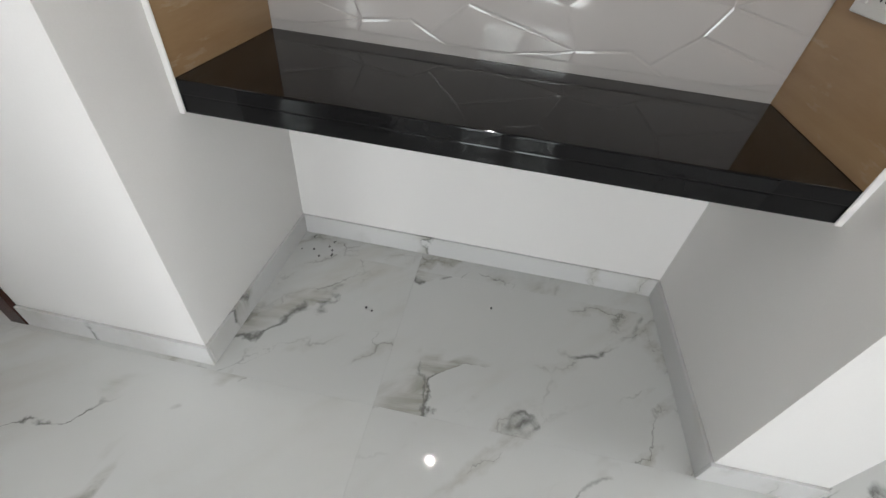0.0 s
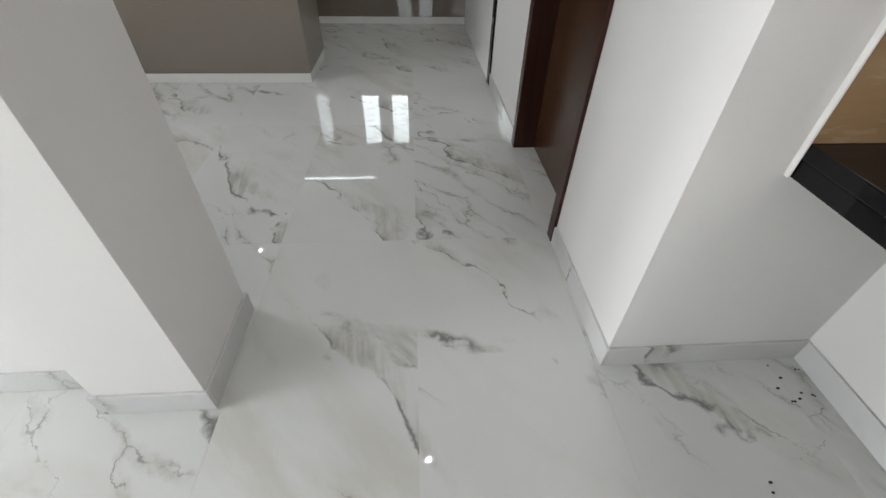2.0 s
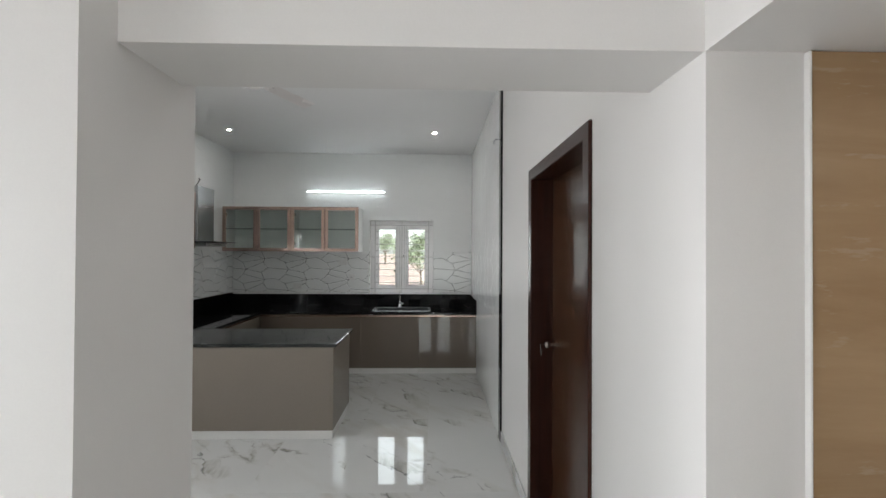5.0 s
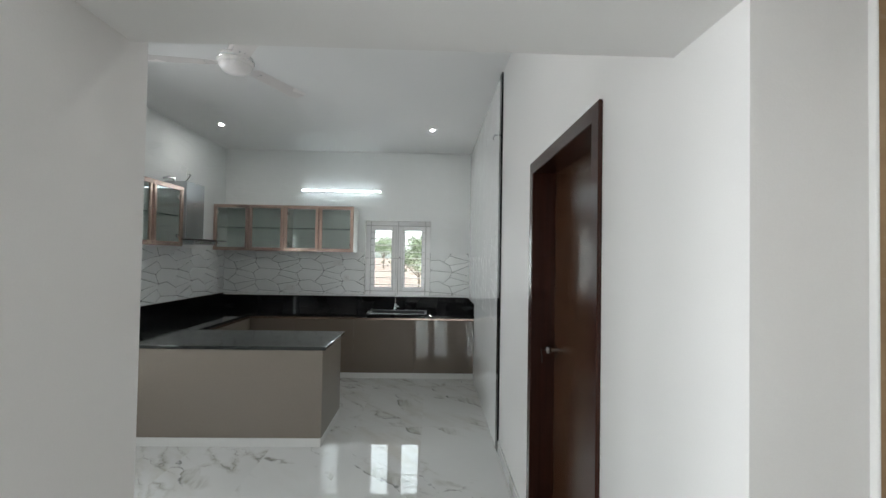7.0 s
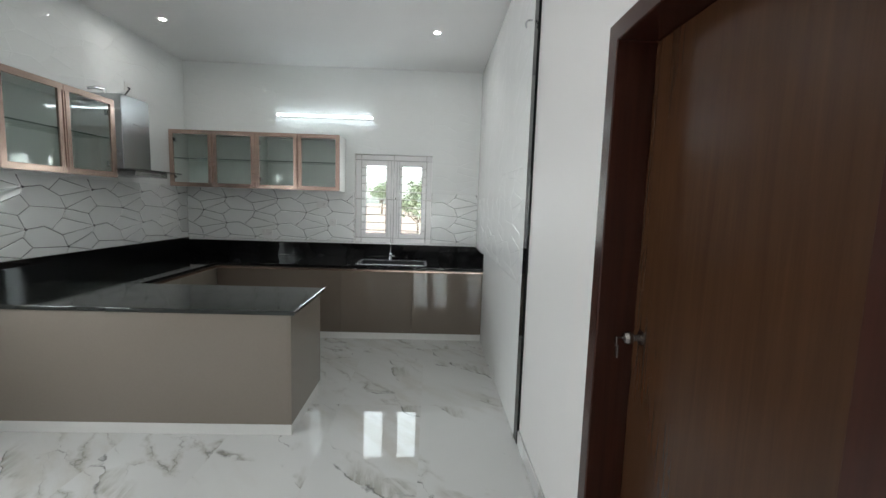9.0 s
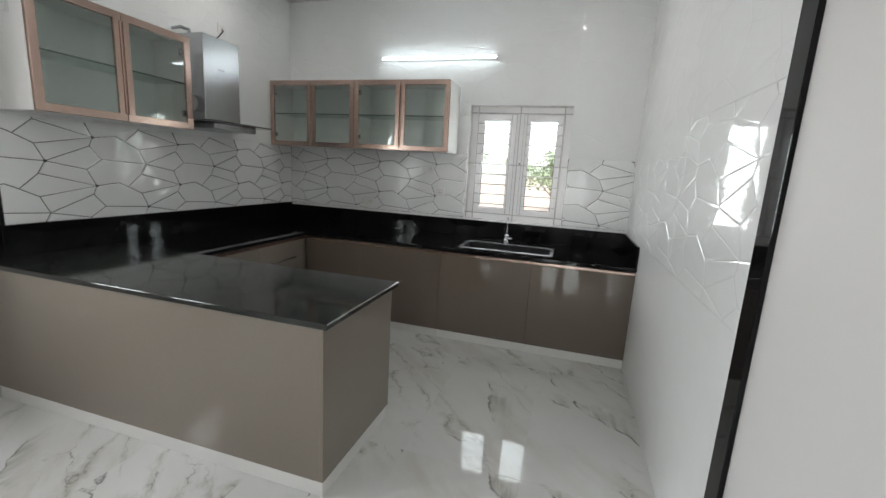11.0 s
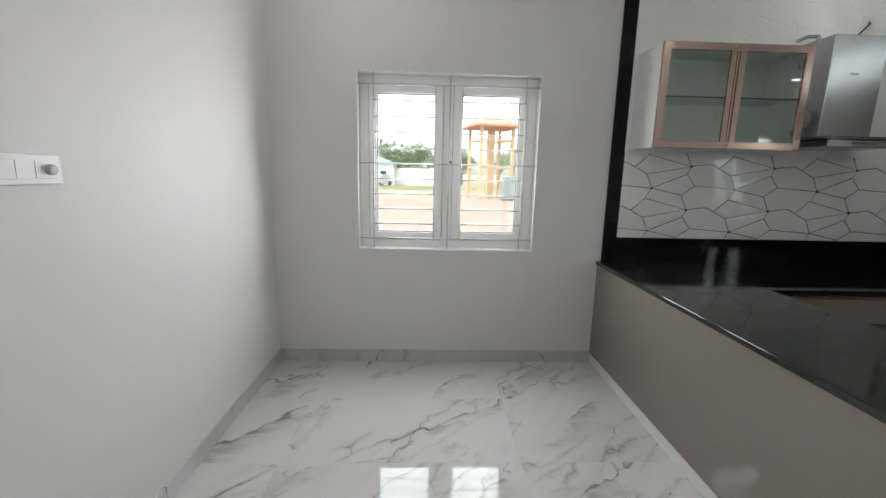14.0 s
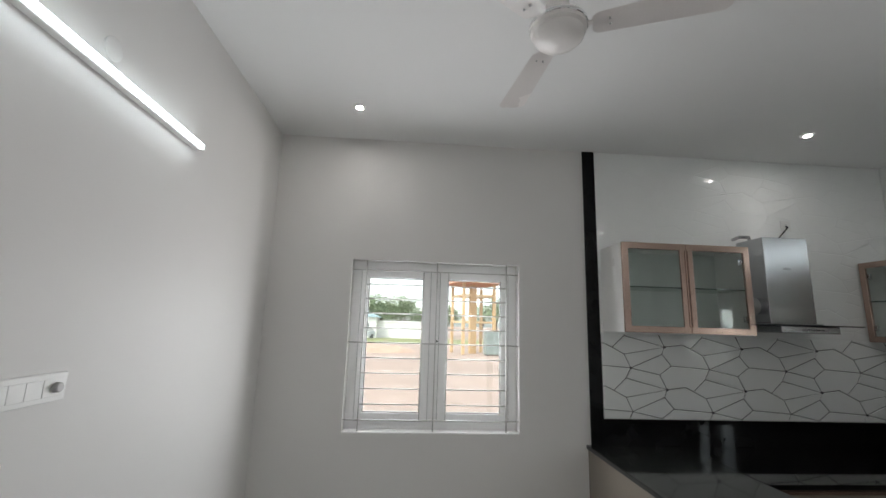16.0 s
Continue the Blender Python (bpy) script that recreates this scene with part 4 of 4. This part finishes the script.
part("lower_cup", lathe(bmesh.new(), [(0.013, 0.125), (0.045, 0.11), (0.055, 0.06), (0.03, 0.056)], 24), "fan", fan, smooth=True)
part("motor", lathe(bmesh.new(), [(0.0, 0.058), (0.07, 0.056), (0.098, 0.036), (0.107, 0.014), (0.104, -0.004), (0.092, -0.012), (0.092, -0.016), (0.096, -0.019), (0.093, -0.030), (0.078, -0.046), (0.045, -0.058), (0.0, -0.063)], 40), "fan", fan, smooth=True)
part("motor_band", lathe(bmesh.new(), [(0.1076, 0.022), (0.1092, 0.020), (0.1092, 0.010), (0.1070, 0.008)], 40), "chrome", fan, smooth=True)
for ang in (65, 185, 305):
    rm = pose(0, 0, 0, 0, 0, ang)
    bm = bmesh.new()
    box(bm, 0.085, 0.20, -0.013, 0.013, 0.006, 0.010, bevel=0.001)
    arm = part("blade_arm", bm, "fan", fan)
    arm.matrix_basis = rm
    for sy in (-0.014, 0.014):
        part("screw", rod(bmesh.new(), (0.182, sy, -0.0050), (0.182, sy, 0.0055), 0.0042, n=8), "grey_plastic", arm)
    bm = bmesh.new()
    rows = 28
    for j in range(rows + 1):
        u = j / rows
        x = 0.122 + 0.448 * u
        round_off = min(1.0, math.sqrt(max(0.0, 1 - (1 - min(u, 1 - u) / 0.06) ** 2)) if min(u, 1 - u) < 0.06 else 1.0)
        half = (0.047 + 0.019 * u) * (0.62 + 0.38 * round_off)
        for s, dz in ((-1, 0.006), (-0.4, 0.0), (0.4, -0.002), (1, -0.008)):
            bm.verts.new((x, s * half, -0.003 + dz + 0.004))
    bm.verts.ensure_lookup_table()
    for j in range(rows):
        for k in range(3):
            a = j * 4 + k
            bm.faces.new((bm.verts[a], bm.verts[a + 1], bm.verts[a + 5], bm.verts[a + 4]))
    bmesh.ops.solidify(bm, geom=bm.faces[:], thickness=0.0025)
    blade = part("blade", bm, "fan", fan, smooth=True)
    blade.matrix_basis = rm

plate = thing("switch_plate", "white modular switch plate with a fan regulator", "switch", at=pose(-1.62, YN, 1.43, 0, 0, 180))
part("plate", B(0, 0.27, -0.012, 0, -0.043, 0.043, bevel=0.004, segments=2), "plastic", plate)
for x0, x1 in ((0.018, 0.070), (0.0715, 0.1235), (0.125, 0.180)):
    part("rocker", B(x0, x1, -0.0145, -0.0122, -0.026, 0.026, bevel=0.001), "plastic", plate)
part("insert", B(0.182, 0.256, -0.0145, -0.0122, -0.026, 0.026, bevel=0.001), "plastic", plate)
part("knob", lathe(bmesh.new(), [(0.016, 0.0), (0.015, 0.012), (0.012, 0.015), (0.0, 0.0155)], 20, pose(0.225, -0.0147, 0, 90)), "grey_plastic", plate, "grey regulator knob", smooth=True)

tagged(new("junction_cover", mesh_of(lathe(bmesh.new(), [(0.042, 0.0), (0.042, 0.004), (0.038, 0.006), (0.0, 0.0065)], 28, pose(-1.835, YN, 2.565, -90)), "junction_cover", "plastic", True)), "round white junction box cover on the nook wall", "junction box")
hook = pipe(bmesh.new(), [(-0.012, -2.60, 2.62), (-0.04, -2.60, 2.62), (-0.055, -2.60, 2.60), (-0.05, -2.60, 2.575)], 0.006)
solid("wall_bracket", hook, "steel", "small steel wire stub on the tiled wall", "bracket", smooth=True)

# crumbs of dirt left on the floor
rng = random.Random(4)
bm = bmesh.new()
spots = [(0.66 + rng.uniform(-0.12, 0.02), -5.44 + rng.uniform(-0.14, 0.02)) for _ in range(11)] + [(0.335, -5.79), (0.325, -5.815), (-1.26, -4.49), (0.45, -6.25)]
for x, y in spots:
    bmesh.ops.create_icosphere(bm, subdivisions=1, radius=rng.uniform(0.003, 0.0055), matrix=Matrix.Translation((x, y, 0.003)) @ Matrix.Diagonal((1.3, 0.9, 0.55, 1)))
solid("floor_debris", bm, "black", "dark crumbs of dirt on the floor tiles", "debris", kind="stuff")

# ---------------------------------------------------------------- outside
GZ = -0.45
bm = bmesh.new()
bmesh.ops.create_grid(bm, x_segments=60, y_segments=60, size=600, matrix=Matrix.Translation((0, 0, GZ)))
solid("ground", bm, "sand", "reddish sandy open ground", "ground", kind="structure")

bm = bmesh.new()
bmesh.ops.create_grid(bm, x_segments=8, y_segments=90, size=1.0)
for v in bm.verts:
    x, y = v.co.x, v.co.y
    v.co = Vector((-33 + x * 2.0, -16.5 + y * 13, GZ - 0.05 + (1 - x * x) * (0.62 + 0.55 * noise.noise(Vector((x * 3, y * 13, 0))) + 0.2 * noise.noise(Vector((x * 9, y * 40, 3)))) * (1 - y ** 8)))
solid("earth_mound", bm, "earth", "long heap of reddish excavated earth", "earth", smooth=True)

house_wall = thing("compound_wall", "long lime-washed boundary wall", "wall")
part("wall_panel", B(-62.3, -62, -40, -2.5, GZ, GZ + 2.3), "limewash", house_wall)
part("coping", B(-62.4, -61.9, -40, -2.5, GZ + 2.3, GZ + 2.45), "limewash", house_wall)
shed = thing("white_shed", "small white building with a pale blue roof", "building")
part("wall_panel", B(-66, -60, -13.5, -9.0, GZ, GZ + 2.9), "limewash", shed)
part("roof", prism(bmesh.new(), [(-13.9, GZ + 2.9), (-8.6, GZ + 2.9), (-11.25, GZ + 4.0)], None, -66.4, -59.6, "x"), "blue_roof", shed, "pale blue sheet roof")
part("window", B(-60.05, -59.95, -10.9, -10.0, GZ + 1.3, GZ + 2.0), "dark_glass", shed)

# dry grass between the sand and the boundary wall
bm = bmesh.new()
bmesh.ops.create_grid(bm, x_segments=12, y_segments=70, size=1.0)
for v in bm.verts:
    x, y = v.co.x, v.co.y
    v.co = Vector((-54 + x * 7.5, -10 + y * 34, GZ + 0.03 + 0.10 * noise.noise(Vector((x * 6, y * 30, 1)))))
solid("grass", bm, "grass", "patchy dry grass before the boundary wall", "grass", kind="stuff", smooth=True)


def parked_car(m, label):
    """A small hatchback. x along, origin on the ground under its middle."""
    car = thing("parked_car", label, "car", at=m)
    for name, outline, half, mat in (("body", [(-1.8, 0.25), (1.8, 0.25), (1.85, 0.62), (1.70, 0.82), (-1.75, 0.92), (-1.85, 0.60)], 0.80, "car_paint"),
                                     ("cabin", [(-1.62, 0.90), (1.02, 0.86), (0.42, 1.42), (-1.20, 1.46)], 0.70, "grey_plastic"),
                                     ("roof", [(-1.22, 1.461), (0.44, 1.421), (0.36, 1.50), (-1.10, 1.52)], 0.66, "car_paint")):
        part(name, prism(bmesh.new(), outline, None, -half, half, "y", bevel=0.05 if name == "body" else 0.0), mat, car)
    for x in (-1.15, 1.15):
        for y in (-0.72, 0.72):
            part("wheel", rod(bmesh.new(), (x, y - 0.09, 0.3), (x, y + 0.09, 0.3), 0.3, n=16), "black", car)
    for y in (-0.55, 0.55):
        part("headlight", B(1.80, 1.86, y - 0.16, y + 0.16, 0.60, 0.72, bevel=0.01), "plastic", car)


parked_car(pose(-57.2, -10.6, GZ + 0.05, 0, 0, -35), "small silver car parked on the dry grass")

tower = thing("yellow_tower", "yellow steel frame with a rusty sheet roof", "tower", at=pose(-33, 0.7, GZ, 0, 0, 14))
for x in (-1.25, 1.25):
    for y in (-1.25, 1.25):
        part("post", B(x - 0.10, x + 0.10, y - 0.10, y + 0.10, 0, 5.4), "yellow", tower)
part("centre_post", B(-0.2, 0.2, -0.25, 0.25, 0, 5.4), "yellow", tower)
for z in (2.3, 4.3):
    for s in (-1.25, 1.25):
        part("rail", B(-1.15, 1.15, s - 0.06, s + 0.06, z, z + 0.14), "yellow", tower)
        part("rail", B(s - 0.06, s + 0.06, -1.15, 1.15, z, z + 0.14), "yellow", tower)
bm = bmesh.new()
bmesh.ops.create_cone(bm, cap_ends=True, segments=4, radius1=2.7, radius2=0.5, depth=0.75, matrix=pose(0, 0, 5.78, 0, 0, 45))
part("roof", bm, "roof", tower)
part("eave", B(-1.9, 1.9, -1.9, 1.9, 5.28, 5.40), "roof", tower)


cupboard = thing("metal_cupboard", "grey-green sheet metal cupboard beside the steel tower", "cupboard", at=pose(-31.2, 2.0, GZ, 0, 0, 10))
part("body", B(-0.35, 0.35, -0.65, 0.65, 0.08, 1.75, bevel=0.02), "board", cupboard)
part("door", B(0.351, 0.375, -0.62, -0.005, 0.12, 1.71, bevel=0.005), "board", cupboard)
part("door", B(0.351, 0.375, 0.005, 0.62, 0.12, 1.71, bevel=0.005), "board", cupboard)
for y in (-0.55, 0.55):
    part("foot", B(-0.3, 0.3, y - 0.04, y + 0.04, 0, 0.08), "black", cupboard)


def tree(m, height, seed, label):
    r = random.Random(seed)
    t = thing("tree", label, "tree", "trees outside", at=m)
    bm = bmesh.new()
    rod(bm, (0, 0, 0), (0.1, 0, height * 0.42), 0.16, 0.10, 8)
    tips = []
    for k in range(7):
        a = k * 0.9 + r.uniform(-0.3, 0.3)
        e = Vector((math.cos(a) * height * r.uniform(0.18, 0.36), math.sin(a) * height * r.uniform(0.18, 0.36), height * r.uniform(0.55, 0.9)))
        rod(bm, (0.1, 0, height * r.uniform(0.3, 0.42)), e, 0.07, 0.02, 6)
        tips.append(e)
    part("trunk", bm, "bark", t)
    verts, faces = [], []
    for e in tips + [Vector((0, 0, height * 0.85)), Vector((0, 0, height * 0.65))]:
        for _ in range(170):
            d = Vector((r.gauss(0, 1), r.gauss(0, 1), r.gauss(0, 0.7))) * height * 0.11
            c, s = e + d, r.uniform(0.08, 0.2)
            u = Vector((r.uniform(-1, 1), r.uniform(-1, 1), r.uniform(-1, 1))).normalized() * s
            w = u.orthogonal().normalized() * s * 0.6
            n = len(verts)
            verts += [c - u, c + w, c + u, c - w]
            faces.append((n, n + 1, n + 2, n + 3))
    me = bpy.data.meshes.new("crown")
    me.from_pydata([tuple(v) for v in verts], [], faces)
    me.materials.append(M["leaf"])
    crown = new("crown", me)
    crown.parent = t
    return t


first = tree(pose(-68, -5, GZ), 6.2, 1, "broad leafy green tree beyond the ground")
other = tree(pose(-70, -14, GZ), 5.4, 2, "broad leafy green tree beyond the ground")
spots = [(-66.5, -7.6, 0.95), (-69, -10.8, 1.15), (-67, -2.6, 0.85), (-71, -6.0, 1.1), (-69.5, 1.5, 0.9), (-74, -9.5, 1.15), (-80, 2, 1.2), (-72, 8, 0.9), (-78, -20, 1.2), (-84, 13, 1.3), (-76, 19, 1.1), (-82, -28, 1.2), (-70, -24, 0.9),
         (-1.2, 15.5, 0.50), (0.7, 16.5, 0.52), (-0.4, 19.5, 0.6), (-9, 66, 1.0), (-1.5, 72, 0.9), (6, 64, 0.8), (-18, 70, 1.1), (15, 74, 1.2), (-28, 68, 1.0), (24, 76, 1.1)]
for i, (x, y, s) in enumerate(spots):
    c = copy_thing(first if i % 2 else other, pose(x, y, GZ, 0, 0, i * 67))
    c.scale = (s, s, s)

# ---------------------------------------------------------------- floor tiles, last
PX0, PY0, GX, GY = -0.025, -4.71, 0.605, 1.22
full = None
for i in range(-3, 7):
    for j in range(-4, 5):
        x1, y1 = PX0 - i * GX, PY0 + j * GY
        x0, y0 = x1 - GX, y1 - GY
        a, b, c, d = max(x0, XW - 0.1) + 0.00015, min(x1, 1.7) - 0.00015, max(y0, -9.4) + 0.00015, min(y1, 0.1) - 0.00015
        if b - a < 0.05 or d - c < 0.05:
            continue
        whole = abs((b - a) - GX) < 0.01 and abs((d - c) - GY) < 0.01
        if whole and full is not None:
            me = full
        else:
            me = mesh_of(B(-(b - a) / 2, (b - a) / 2, -(d - c) / 2, (d - c) / 2, -0.010, 0, bevel=0.0002), "floor_tile", "marble")
            full = me if whole else full
        ob = new("floor_tile", me)
        ob.parent = floor
        ob.location = ((a + b) / 2, (c + d) / 2, 0)
